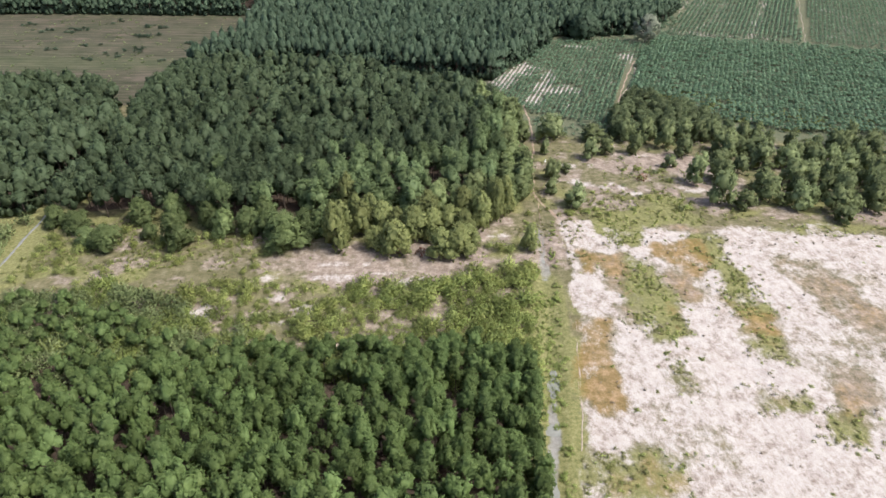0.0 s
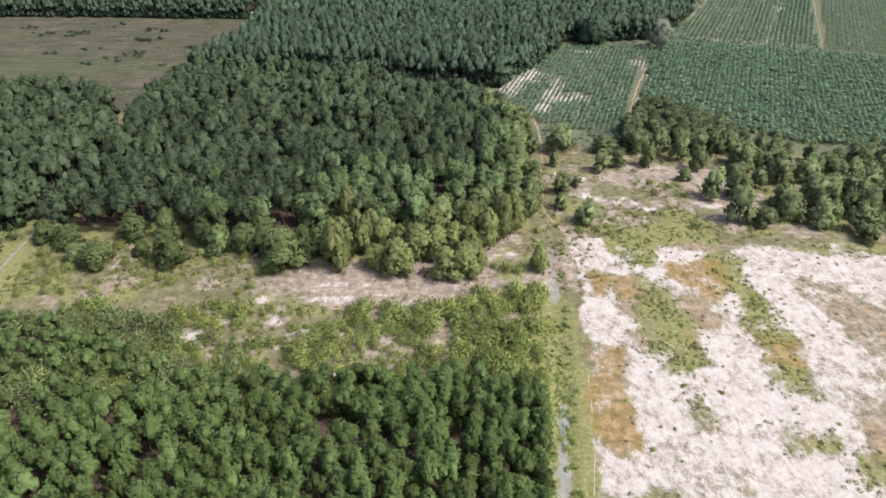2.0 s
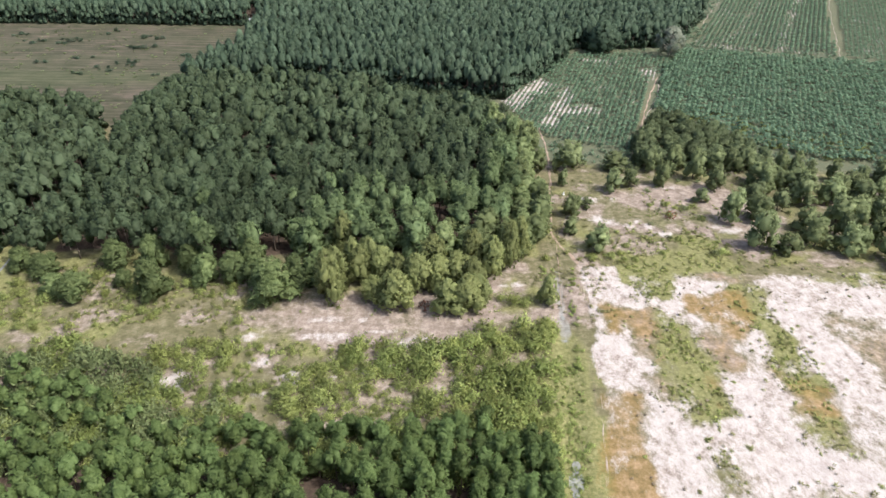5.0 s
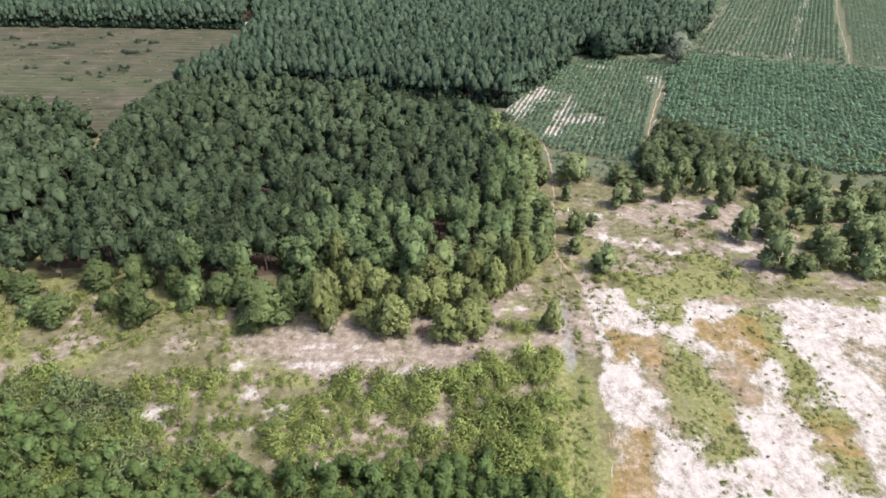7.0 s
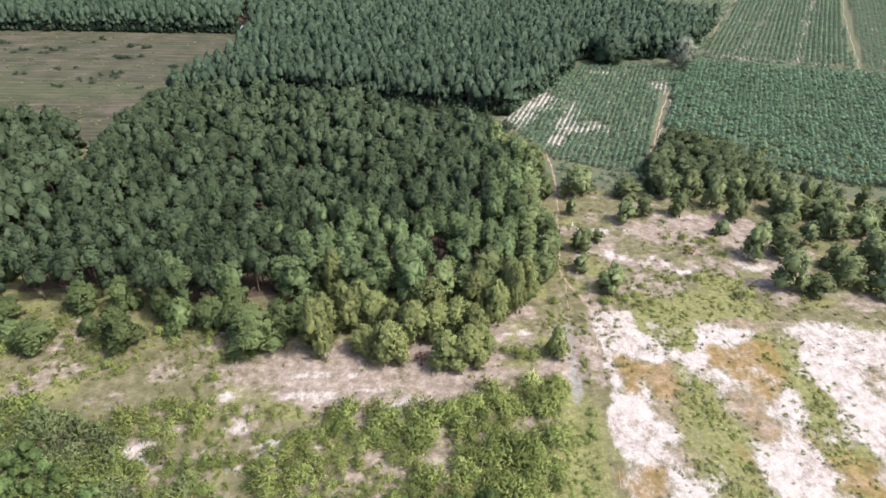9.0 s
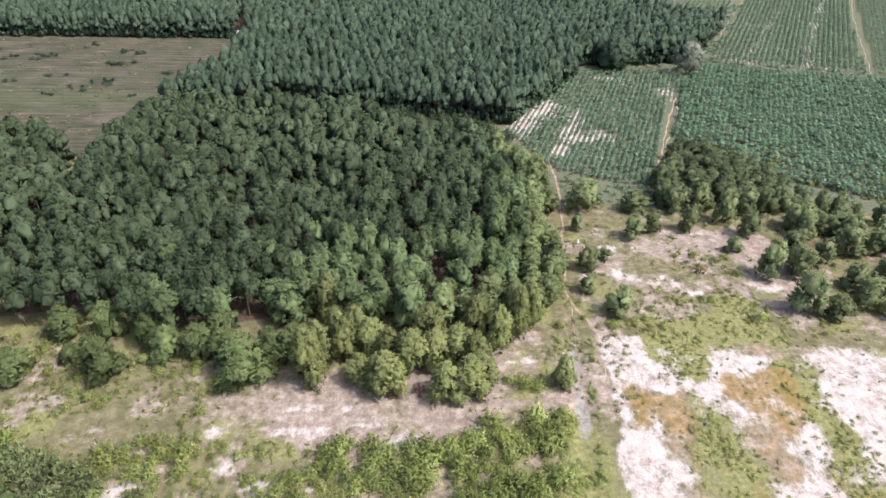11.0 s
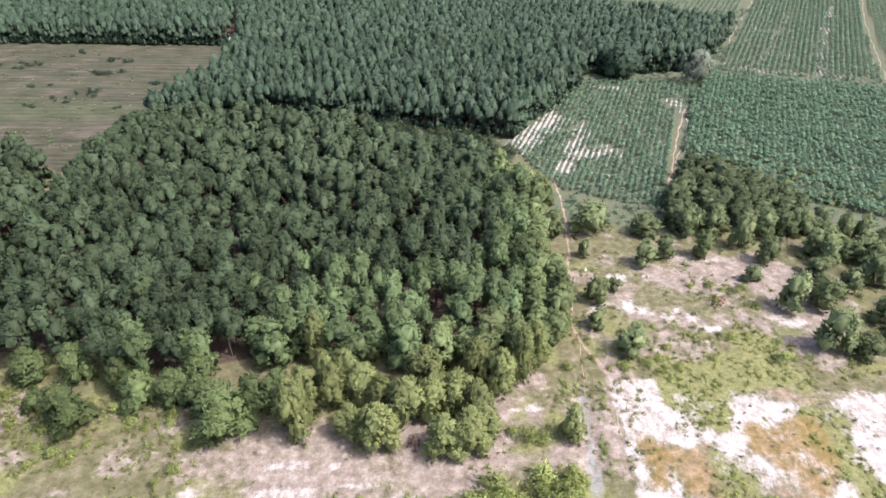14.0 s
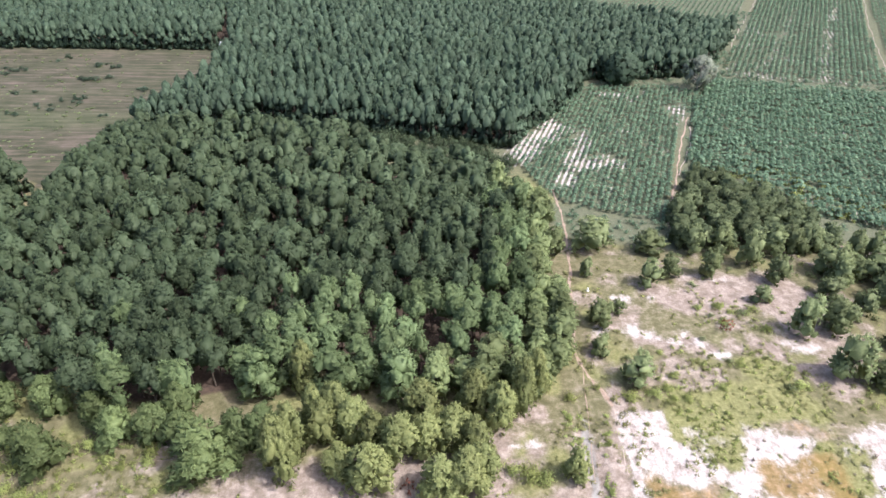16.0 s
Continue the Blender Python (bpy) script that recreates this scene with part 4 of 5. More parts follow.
def smooth_line(line, gap=0.6):
    """Even points along a softened polyline."""
    pts = [Vector((*p, 0)) for p in line]
    out = []
    for k in range(len(pts) - 1):
        a, b, c, d = pts[max(k - 1, 0)], pts[k], pts[k + 1], pts[min(k + 2, len(pts) - 1)]
        n = max(2, int((c - b).length / gap))
        for j in range(n):
            t = j / n
            out.append(0.5 * ((2 * b) + (c - a) * t + (2 * a - 5 * b + 4 * c - d) * t * t + (3 * b - a - 3 * c + d) * t ** 3))
    out.append(pts[-1])
    return out


def ribbon(name, line, width, mat, label, category, lift=0.05, wander=0.25, seed=1, broken=0.0):
    """A trodden or driven way: a shallow crowned strip with uneven edges that follows the ground."""
    pts = smooth_line(line)
    v, t = [], []
    for k, p in enumerate(pts):
        d = (pts[min(k + 1, len(pts) - 1)] - pts[max(k - 1, 0)]).normalized()
        s = Vector((d.y, -d.x, 0))
        sway = wander * (vnoise(p.x, p.y, 4, seed) - 0.5) * 2
        for j, u in enumerate((-0.5, -0.3, 0.0, 0.3, 0.5)):
            w = width * (0.45 + 1.0 * float(vnoise(p.x + 50 * (u > 0), p.y, 1.6, seed + 3)))
            q = p + s * (u * w + float(sway))
            v.append((q.x, q.y, float(relief(q.x, q.y)) + ((lift - broken * max(0.0, float(vnoise(q.x, q.y, 2.5, seed + 9)) - 0.42) if u == 0 else lift - 0.09 * float(vnoise(q.x, q.y, 1.1, seed + 7))) if abs(u) < 0.4 else -0.04)))
        if k:
            for j in range(4):
                a = (k - 1) * 5 + j
                t += [(a, a + 1, a + 6), (a, a + 6, a + 5)]
    return tagged(new(name, mesh_from(name, v, t, [mat], smooth=np.ones(len(t), bool))), label, category, kind="structure")


# ---- large structure ----
build_ground()
ribbon("sand_trail", TRAIL, 0.3, TRAIL_SAND, "narrow trodden footpath of pale sand beside the ditch", "path", seed=2, broken=0.6)
ribbon("dirt_trail", TRAIL_FAR, 0.85, TRAIL_DIRT, "narrow brown dirt trail along the edge of the plantation", "path", seed=4)
ribbon("side_trail", TRAIL_SIDE, 0.2, TRAIL_DIRT, "faint trodden side path through dry grass", "path", seed=6)
for lane_line, lane_width in ((LANE, 0.6), (LANE_SIDE, 0.35), (ROAD_C2, 0.3), (ROAD_C3, 0.4)):
    ribbon("field_track", lane_line, lane_width, TRAIL_DIRT if lane_line is LANE else TRAIL_SAND, "sandy field track between rows of cassava", "path", wander=0.4, seed=12)
ribbon("left_road", LEFT_ROAD, 0.65, ROAD_GREY, "pale grey track between the trees", "road", wander=0.2, seed=8)


def build_ditch():
    """The standing water: a level sheet that the ditch's uneven bed breaks up."""
    pts = smooth_line(DITCH, 0.5)
    v, t, last = [], [], 0.0
    for k, p in enumerate(pts):
        pool = float(step(70, 64, p.y) + 0.40 * step(88, 91, p.y) * step(97, 94, p.y))
        w = 0.02 + pool * 1.15 * float(step(0.38, 0.66, fbm(p.x * 0.2, p.y, 2.6, 301)))
        d = (pts[min(k + 1, len(pts) - 1)] - pts[max(k - 1, 0)]).normalized()
        s = Vector((d.y, -d.x, 0))
        z = float(relief(p.x, p.y)) + 0.07
        for u in (-1, -0.4, 0.4, 1):
            q = p + s * u * w * (0.7 + 0.6 * float(vnoise(p.x * 3 + u * 9, p.y * 3, 2.0, 311)))
            v.append((q.x, q.y, z))
        if k and min(w, last) > 0.2:
            for j in range(3):
                a = (k - 1) * 4 + j
                t += [(a, a + 1, a + 5), (a, a + 5, a + 4)]
        last = w
    return tagged(new("water", mesh_from("water", v, t, [water_material()])), "shallow grey standing water in a grassy ditch", "water", kind="structure")


build_ditch()

# ---- plant shapes ----
STAND = [crowned(10 + k, 2.4, 9.0, 4.4, 5 + k % 3, 30, 7, 0.33, 0.15, 0.11, 4, solid=0.74, tuft_size=0.066, lumps=0.62, squat=0.78) for k in range(8)]
STAND_LIGHT = [crowned(30 + k, 2.4, 9.0, 4.4, 5 + k % 3, 14, 4, 0.40, 0.19, 0.11, 0, 3, solid=0.80, tuft_size=0.072, lumps=0.8, squat=0.85) for k in range(8)]
STAND_PLAIN = [crowned(40 + k, 2.4, 9.0, 4.5, 5 + k % 3, 10, 1, 0.50, 0.26, 0.11, 0, 3, solid=0.86, tuft_size=0.075, lumps=0.9, squat=0.78) for k in range(8)]
STAND_FAR = [crowned(50 + k, 0.9, 8.3, 4.6, 5, 5, 1, 0.55, 0.30, 0.11, 0, 3, tuft_size=0.085, skirt=0.4, solid=0.84, lumps=0.85, squat=0.72) for k in range(8)]
STAND_WALL = [crowned(60 + k, 0.0, 8.4, 4.6, 8, 4, 1, 0.60, 0.32, 0.11, 0, 3, tuft_size=0.08, skirt=0.6, solid=0.82, lumps=0.85, squat=0.62) for k in range(6)]
STAND_LAST = [crowned(140 + k, 1.5, 8.3, 4.8, 3, 2, 0, 0.55, 0.30, 0.11, 0, 3, tuft_size=0.10, skirt=0.3, solid=0.86, lumps=0.9, squat=0.72) for k in range(6)]
STAND_EDGE = [crowned(20 + k, 0.6, 8.6, 4.4, 8 + k % 3, 25, 8, 0.36, 0.16, 0.12, 4, skirt=0.45, solid=0.76, tuft_size=0.064, lumps=0.7, squat=0.72) for k in range(5)]
BUSHY = [crowned(70 + k, 0.0, 6.0, 5.0, 9 + k % 3, 40, 10, 0.36, 0.14, 0.13, 5, skirt=0.45, solid=0.68, tuft_size=0.062, lumps=0.66, squat=0.85) for k in range(6)]
GROVE_TREE = [crowned(90 + k, 0.1, 5.0, 4.4, 6 + k % 3, 19, 7, 0.38, 0.17, 0.11, 4, skirt=0.45, solid=0.72, tuft_size=0.072, lumps=0.72, squat=0.8) for k in range(6)]
SHRUB = [feathered(110 + k, 1.7, 2.3, 9, 30, 0.38, 0.15) for k in range(5)]
WEED = [feathered(120 + k, 1.2, 2.0, 3, 14, 0.50, 0.20) for k in range(4)]
SHRUB_LIGHT = [feathered(130 + k, 1.7, 2.4, 7, 26, 0.42, 0.17) for k in range(8)]


def crop_plant(seed):
    """A cassava plant: a few stems and a head of drooping leaves."""
    rng = np.random.default_rng(seed)
    sh = Shape()
    for k in range(7):
        a = k * 0.9 + rng.uniform(-0.3, 0.3)
        d = np.array((math.cos(a), math.sin(a), 0))
        s = np.array((-d[1], d[0], 0))
        z = rng.uniform(0.75, 1.25)
        r = rng.uniform(0.40, 0.62)
        base = np.array((0, 0, z))
        sh.add([base, base + d * r * 0.55 - s * 0.24 + (0, 0, 0.05), base + d * r + (0, 0, -0.22), base + d * r * 0.55 + s * 0.24 + (0, 0, 0.05)], [(0, 1, 2), (0, 2, 3)], 0, [d * 0.5 + (0, 0, 0.8)] * 4)
    tube(sh, [(0, 0, -0.1), (0.03, 0.02, 0.6), (0, 0, 1.2)], [0.03, 0.025, 0.015], 3)
    return sh


def tuft(seed, blades=7, tall=0.45, wide=0.35, width=0.09):
    rng = np.random.default_rng(seed)
    sh = Shape()
    for k in range(blades):
        a = k * math.tau / blades + rng.uniform(-0.4, 0.4)
        d = np.array((math.cos(a), math.sin(a), 0))
        s = np.array((-d[1], d[0], 0)) * width
        h, r = tall * rng.uniform(0.6, 1.2), wide * rng.uniform(0.5, 1.1)
        sh.add([d * 0.03 - s - (0, 0, 0.03), d * 0.03 + s - (0, 0, 0.03), d * r + (0, 0, h)], [(1, 0, 2)], 0, [d * 0.3 + (0, 0, 1)] * 3)
    return sh


CROP = [crop_plant(150 + k) for k in range(5)]
TUFT = [tuft(170 + k) for k in range(5)]
GRASS = [tuft(190 + k, 11, 0.26, 0.36, 0.07) for k in range(5)]
LOW_TUFT = [tuft(180 + k, 9, 0.16, 0.42, 0.16) for k in range(4)]

# ---- trees of the near and middle plantation ----
acacia = [tree_thing("acacia_tree", sh, LEAF, BARK, "slender planted acacia tree with dense green crown", "tree", "planted acacias") for sh in STAND]
nx_, ny_ = planted(NEAR_FOREST, (2.25, 2.25), 31, 0.5, 401, 0.015, 4)
near_rows = rows_at(nx_, ny_, 402, (0.56, 0.78), (0.56, 0.84))
lower = step(62, 75, near_rows[:, 1] - 0.22 * np.minimum(near_rows[:, 0], 0) * 0.6)
near_rows[:, 4] *= 1 - 0.5 * lower
near_rows[:, 3] *= 1 - 0.15 * lower
near_rows = near_rows[np.random.default_rng(413).random(len(near_rows)) > 0.22 * lower]
mx_, my_ = planted(MID_FOREST, (3.3, 3.3), 34, 1.0, 403, 0.04, 4)
mid_rows = rows_at(mx_, my_, 404, (0.78, 1.14), (0.72, 1.06))
# openings in the canopy
HOLES = [(-12.3, 61.9, 2.5), (-31.9, 54.8, 2.4), (-6.6, 57.6, 1.9), (2.2, 60.0, 1.8), (-2.2, 109.0, 1.7), (-1.7, 114.5, 1.7), (-1.3, 120, 1.6), (-1.0, 127, 1.5), (-1.0, 133, 1.4)]
for hx, hy, hr in HOLES:
    near_rows = near_rows[np.hypot(near_rows[:, 0] - hx, near_rows[:, 1] - hy) > hr]
    mid_rows = mid_rows[np.hypot(mid_rows[:, 0] - hx, mid_rows[:, 1] - hy) > hr]
near_pick = (near_rows[:, 1] > 47) & (near_rows[:, 0] > -28)
mid_pick = ((mid_rows[:, 1] < 132) & (mid_rows[:, 0] > -50)) | ((mid_rows[:, 0] > 8) & (mid_rows[:, 1] < 166))
near_rim, mid_rim = inside(near_rows[:, 0], near_rows[:, 1], NEAR_FOREST) < 2.2, (inside(mid_rows[:, 0], mid_rows[:, 1], MID_FOREST) < 4.5) & (mid_rows[:, 0] > -34)
set_out(acacia, near_rows[near_pick & ~near_rim])
grown = [tree_thing("grown_acacia", sh, LEAF_MID, BARK, "tall planted acacia tree with greyish green crown", "tree", "grown planted acacias") for sh in STAND]
# mask of a sunlit patch, painted by giving these trees the lighter leaf
sun_patch = step(-52, -6, mid_rows[:, 0]) * step(146, 114, mid_rows[:, 1] - 0.25 * mid_rows[:, 0]) + 0.9 * step(2, 13, mid_rows[:, 0]) + 0.5 * (fbm(mid_rows[:, 0], mid_rows[:, 1], 12, 411) - 0.5)
bright = mid_pick & (sun_patch > 0.05 + 0.9 * np.random.default_rng(412).random(len(mid_rows)))
set_out(grown, mid_rows[mid_pick & ~mid_rim & ~bright])
light = [tree_thing("light_acacia", sh, LEAF_SUN_TINT, BARK, "planted acacia tree with leaf colour lightened as if sunlit", "tree", "light acacias of the plantation") for sh in STAND]
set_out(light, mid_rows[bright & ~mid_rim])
# rim trees take the same lightened leaf, as if the sun reached them
rim = [tree_thing("rim_tree", sh, LEAF_SUN_TINT, BARK, "acacia tree at the plantation edge with low branches", "tree", "trees of the plantation edge") for sh in STAND_EDGE]
mid_rows[mid_rim, 3] *= 1.15
mid_rows[mid_rim, 4] *= 0.94
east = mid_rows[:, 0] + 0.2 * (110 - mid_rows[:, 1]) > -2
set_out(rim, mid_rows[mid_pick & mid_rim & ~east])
# the sun-facing east rim is lightened by leaf colour
sunny = [tree_thing("sunny_rim_tree", sh, LEAF_SUN_TINT_STRONG, BARK, "acacia at the plantation edge beside a dirt trail, leaves coloured as if sunlit", "tree", "sunny trees of the plantation edge") for sh in STAND_EDGE]
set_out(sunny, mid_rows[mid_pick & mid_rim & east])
set_out([tree_thing("young_rim_tree", sh, LEAF, BARK, "young acacia at the plantation edge with low branches", "tree", "young trees of the plantation edge") for sh in STAND_EDGE], near_rows[near_pick & near_rim])
unseen = (near_rows[:, 1] < 41) | (near_rows[:, 0] < -47 - 0.6 * (near_rows[:, 1] - 42))
stuff("young_plantation_rear", STAND_LAST, near_rows[~near_pick & unseen], LEAF, BARK, "rear rows of a light green acacia plantation", "forest")
stuff("young_plantation", STAND_LIGHT, near_rows[~near_pick & ~unseen], LEAF, BARK, "dense light green acacia plantation in rows with closed canopy", "forest")
back = mid_rows[:, 1] > 156
stuff("back_plantation", STAND_PLAIN, mid_rows[~mid_pick & back], LEAF_MID, BARK, "greyish green acacia plantation before a taller stand", "forest")
stuff("plantation", STAND_LIGHT, mid_rows[~mid_pick & ~back], LEAF_MID, BARK, "dense green acacia plantation in rows with closed canopy", "forest")
lx_, ly_ = planted(LEFT_FOREST, (3.3, 3.3), 30, 1.0, 405)
stuff("side_plantation", STAND_PLAIN, rows_at(lx_, ly_, 406, (0.78, 1.14), (0.76, 1.04)), LEAF_MID, BARK, "dark green acacia plantation beside a fallow field", "forest")
wx_, wy_ = planted(LEFT_FOREST, (2.4, 2.4), 14, 0.6, 418)
hem = (inside(wx_, wy_, LEFT_FOREST) < 2.2) & (wx_ > -112)
wx2, wy2 = planted(MID_FOREST, (2.4, 2.4), 14, 0.6, 419)
hem2 = (inside(wx2, wy2, MID_FOREST) < 2.2) & (wx2 < -50) & (wy2 > 112)
stuff("side_hem", STAND_WALL, np.concatenate([rows_at(wx_[hem], wy_[hem], 426, (0.7, 1.0), (0.5, 0.9)), rows_at(wx2[hem2], wy2[hem2], 427, (0.7, 1.0), (0.5, 0.9))]), LEAF_MID, BARK, "outer trees of plantations leafy to the ground along a narrow gap", "forest")
fx_, fy_ = planted(FAR_FOREST, (2.85, 2.85), 14, 0.7, 407, 0.03, 6)
far_rows = rows_at(fx_, fy_, 408, (0.72, 1.0), (0.94, 1.16))
far_rim, last = inside(fx_, fy_, FAR_FOREST) < 3.0, fy_ > 252
wx_, wy_ = planted(FAR_FOREST, (2.5, 2.5), 14, 0.6, 414)
hem = (inside(wx_, wy_, FAR_FOREST) < 1.8) & (wy_ < 300)
stuff("plantation_hem", STAND_WALL, np.concatenate([far_rows[far_rim & ~last], rows_at(wx_[hem], wy_[hem], 415, (0.7, 1.0), (0.45, 0.95))]), LEAF_HAZE_TINT, BARK, "outer trees of a far plantation leafy down to the ground", "forest")
stuff("last_plantation", STAND_LAST, far_rows[last], LEAF_HAZE_TINT, BARK, "most distant rows of a dark green acacia plantation", "forest")
stuff("far_plantation", STAND_FAR, far_rows[~far_rim & ~last], LEAF_HAZE_TINT, BARK, "far dark green acacia plantation with closed canopy", "forest")
gx_, gy_ = planted(FAR_LEFT_FOREST, (2.85, 2.85), 0, 0.7, 409, 0.03, 6)
side_rows = rows_at(gx_, gy_, 410, (0.72, 1.0), (0.94, 1.14))
front = gy_ < 272
wx_, wy_ = planted([(-205, 264), (-75.5, 265), (-76.5, 268), (-205, 267)], (2.3, 2.3), 0, 0.6, 416)
stuff("far_side_hem", STAND_WALL, np.concatenate([side_rows[front], rows_at(wx_, wy_, 417, (0.7, 1.0), (0.45, 0.95))]), LEAF_HAZE_TINT, BARK, "outer trees of a plantation leafy down to a fallow field", "forest")
stuff("far_side_plantation", STAND_LAST, side_rows[~front], LEAF_HAZE_TINT, BARK, "far dark green acacia plantation behind the fallow field", "forest")

# ---- single trees at the edges ----
edge = [tree_thing("edge_tree", sh, LEAF_YOUNG, BARK, "bushy yellow green young acacia leafy down to the ground", "tree", "edge trees") for sh in BUSHY]
shady = [tree_thing("clearing_tree", sh, LEAF_LIGHT, BARK, "bushy grey green tree standing in a grassy clearing", "tree", "trees of the clearing") for sh in BUSHY]
rng_edge = np.random.default_rng(420)
for templates, east in ((edge, True), (shady, False)):
    set_out(templates, [(x, y, float(relief(x, y)) - 0.03, w / 4.6, h / 6.0, rng_edge.uniform(0, 6.28)) for x, y, h, w in FRONT_TREES if (x > -20) == east])
lone = [tree_thing("young_tree", sh, LEAF_DARK, BARK, "small dark green tree with rounded crown on sandy ground", "tree", "scattered young trees") for sh in GROVE_TREE]
vx_, vy_ = planted(GROVE, (3.0, 3.0), 20, 1.0, 421)
grove_rows = rows_at(vx_, vy_, 422, (0.75, 1.15), (0.65, 1.0))
rx_, ry_ = planted(OPEN_GROVE, (4.0, 4.0), 25, 1.6, 424, 0.14, 8)
far_off = np.min(np.hypot(rx_[:, None] - np.array([p[0] for p in RIGHT_TREES]), ry_[:, None] - np.array([p[1] for p in RIGHT_TREES])), axis=1) > 2.8
far_off &= (rx_ > 72) | (ry_ > 131)
open_rows = rows_at(rx_[far_off], ry_[far_off], 425, (0.65, 1.05), (0.8, 1.2))
set_out(lone, [(x, y, float(relief(x, y)) - 0.03, 1.15 * w / 4.2, 1.18 * h / 5.0, rng_edge.uniform(0, 6.28)) for x, y, h, w in RIGHT_TREES] + [tuple(r) for r in open_rows])
grove = [tree_thing("grove_tree", sh, LEAF_GROVE, BARK, "low dark green tree in a dense grove beside cassava", "tree", "trees of the grove") for sh in GROVE_TREE]
set_out(grove, grove_rows)

round_tree = tree_thing("round_tree", plant(501, 0.4, 9.0, 12.5, 110, 12, 0.8, 0.4, 0.3, 0.3, 6, clump=0.10), LEAF_HAZE_TINT, BARK, "broad dark round tree at the edge of the far plantation", "tree", "")
round_tree.location = (49.6, 236.0, 0)
pale_tree = tree_thing("pale_tree", plant(502, 1.4, 9.6, 9.5, 70, 26, 0.6, 0.14, 0.3, 0.28, 24, 0.06, core=0.0, clump=0.085), PALE_LEAF, PALE_BARK, "pale grey half bare tree leaning beside the cassava field", "tree", "")
pale_tree.location = (70.6, 230.0, 0)

def scatter(poly, density, seed, cover=None, soft=2.0, grow=0.0):
    """Random places within a polygon with a ragged edge, so many to a square metre."""
    rng = np.random.default_rng(seed)
    px, py = [p[0] for p in poly], [p[1] for p in poly]
    number = int(density * (max(px) - min(px) + 6) * (max(py) - min(py) + 6))
    x, y = rng.uniform(min(px) - 3, max(px) + 3, number), rng.uniform(min(py) - 3, max(py) + 3, number)
    keep = area(x, y, poly, soft, soft * 1.3, seed, grow) > rng.random(number)
    if cover is not None:
        keep &= vnoise(x, y, cover[0], seed) + 0.35 * (rng.random(number) - 0.5) > cover[1]
    return x[keep], y[keep]


# ---- shrubs ----
bush = [tree_thing("bush", sh, SHRUB_LEAF, BARK, "low light green bush in dry grass", "bush", "bushes of the clearing") for sh in SHRUB]
CLEARING = [(-70, 88), (-58, 90), (-44, 92), (-30, 90), (-32, 100), (-44, 104), (-62, 107), (-70, 104)]
GREEN_PATCH = [(26, 116), (38, 120.5), (52, 118.5), (50, 111.5), (35, 110.5), (27, 111.5)]
OPEN_LAND = [(24, 114), (58, 113), (68, 128), (66, 146), (44, 149), (26, 150)]
GREEN_PATCH_2 = [(40, 132.5), (49.5, 131), (48, 124.5), (40.5, 124.5)]
bx_, by_ = planted(CLEARING, (3.0, 3.0), 12, 1.5, 431, 0.34, 6)
b1 = rows_at(bx_, by_, 432, (0.45, 1.15), (0.4, 1.0))
bx_, by_ = scatter(GREEN_PATCH, 0.07, 433, (4.0, 0.45), 2.5)
b2 = rows_at(bx_, by_, 434, (0.5, 0.95), (0.3, 0.6))
bx_, by_ = scatter(GREEN_PATCH_2, 0.10, 435, (4.0, 0.45), 2.5)
b3 = rows_at(bx_, by_, 436, (0.5, 0.95), (0.3, 0.55))
b4 = np.array([(x, y, float(relief(x, y)), w, h, 1.3 * k) for k, (x, y, w, h) in enumerate([(10.8, 98.2, 1.3, 1.1), (12.6, 97.6, 1.0, 0.9), (8.9, 98.8, 0.9, 0.8), (17.2, 110.6, 0.8, 0.7), (21.0, 112.6, 0.6, 0.5), (17.6, 118.5, 1.3, 1.6), (18.4, 124.5, 1.2, 1.7), (25.2, 110.8, 1.0, 0.6), (18.6, 131.0, 1.2, 1.8), (28.5, 111.4, 0.9, 0.6)])])
set_out(bush, np.concatenate([b1, b2, b3, b4]))
sx_, sy_ = planted(SHRUB_BAND, (1.35, 1.35), 10, 0.9, 440, 0.26, 4)
open_left = vnoise(sx_, sy_, 5, 442) > 0.15 + 0.13 * step(-4, -22, sx_)
sx_, sy_ = sx_[open_left], sy_[open_left]
scrub_rows = rows_at(sx_, sy_, 441, (0.46, 1.15), (0.38, 1.1))
thick = step(-10, -2, scrub_rows[:, 0]) * step(90, 86, scrub_rows[:, 1])
swell = 0.48 + 1.12 * vnoise(scrub_rows[:, 0], scrub_rows[:, 1], 4.5, 444)
scrub_rows[:, 3] *= swell
scrub_rows[:, 4] *= swell
scrub_rows[:, 3] *= 1 + 0.25 * thick
scrub_rows[:, 4] *= 1 + 0.35 * thick
deep = np.random.default_rng(443).random(len(scrub_rows)) < 0.8 * step(0.45, 0.7, vnoise(scrub_rows[:, 0], scrub_rows[:, 1], 6, 449)) + 0.55 * thick
stuff("scrub", SHRUB_LIGHT, scrub_rows[~deep], SHRUB_LEAF, BARK, "tangled light green scrub of knee to head high shrubs", "scrub")
lx2, ly2 = np.concatenate([scatter(SHRUB_BAND, 0.75, 445, (3.0, 0.36), 2.0), scatter(CLEARING, 0.85, 446, (3.0, 0.40), 2.5), scatter(BARE[0], 0.16, 453, (2.5, 0.5), 2.5), scatter(OPEN_LAND, 0.15, 454, (4.0, 0.5), 2.5), scatter(GREEN_PATCH, 0.7, 448, (3.0, 0.4), 2.5), scatter(GREEN_PATCH_2, 0.9, 449, (3.0, 0.4), 2.0), scatter([(26, 107), (100, 106), (100, 112), (26, 112)], 0.35, 450, (4.0, 0.5), 2.0)], axis=1)
stuff("low_scrub", WEED, rows_at(lx2, ly2, 447, (0.25, 0.62), (0.2, 0.6)), SHRUB_LEAF, BARK, "ankle to knee high yellow green weeds between shrubs", "scrub")
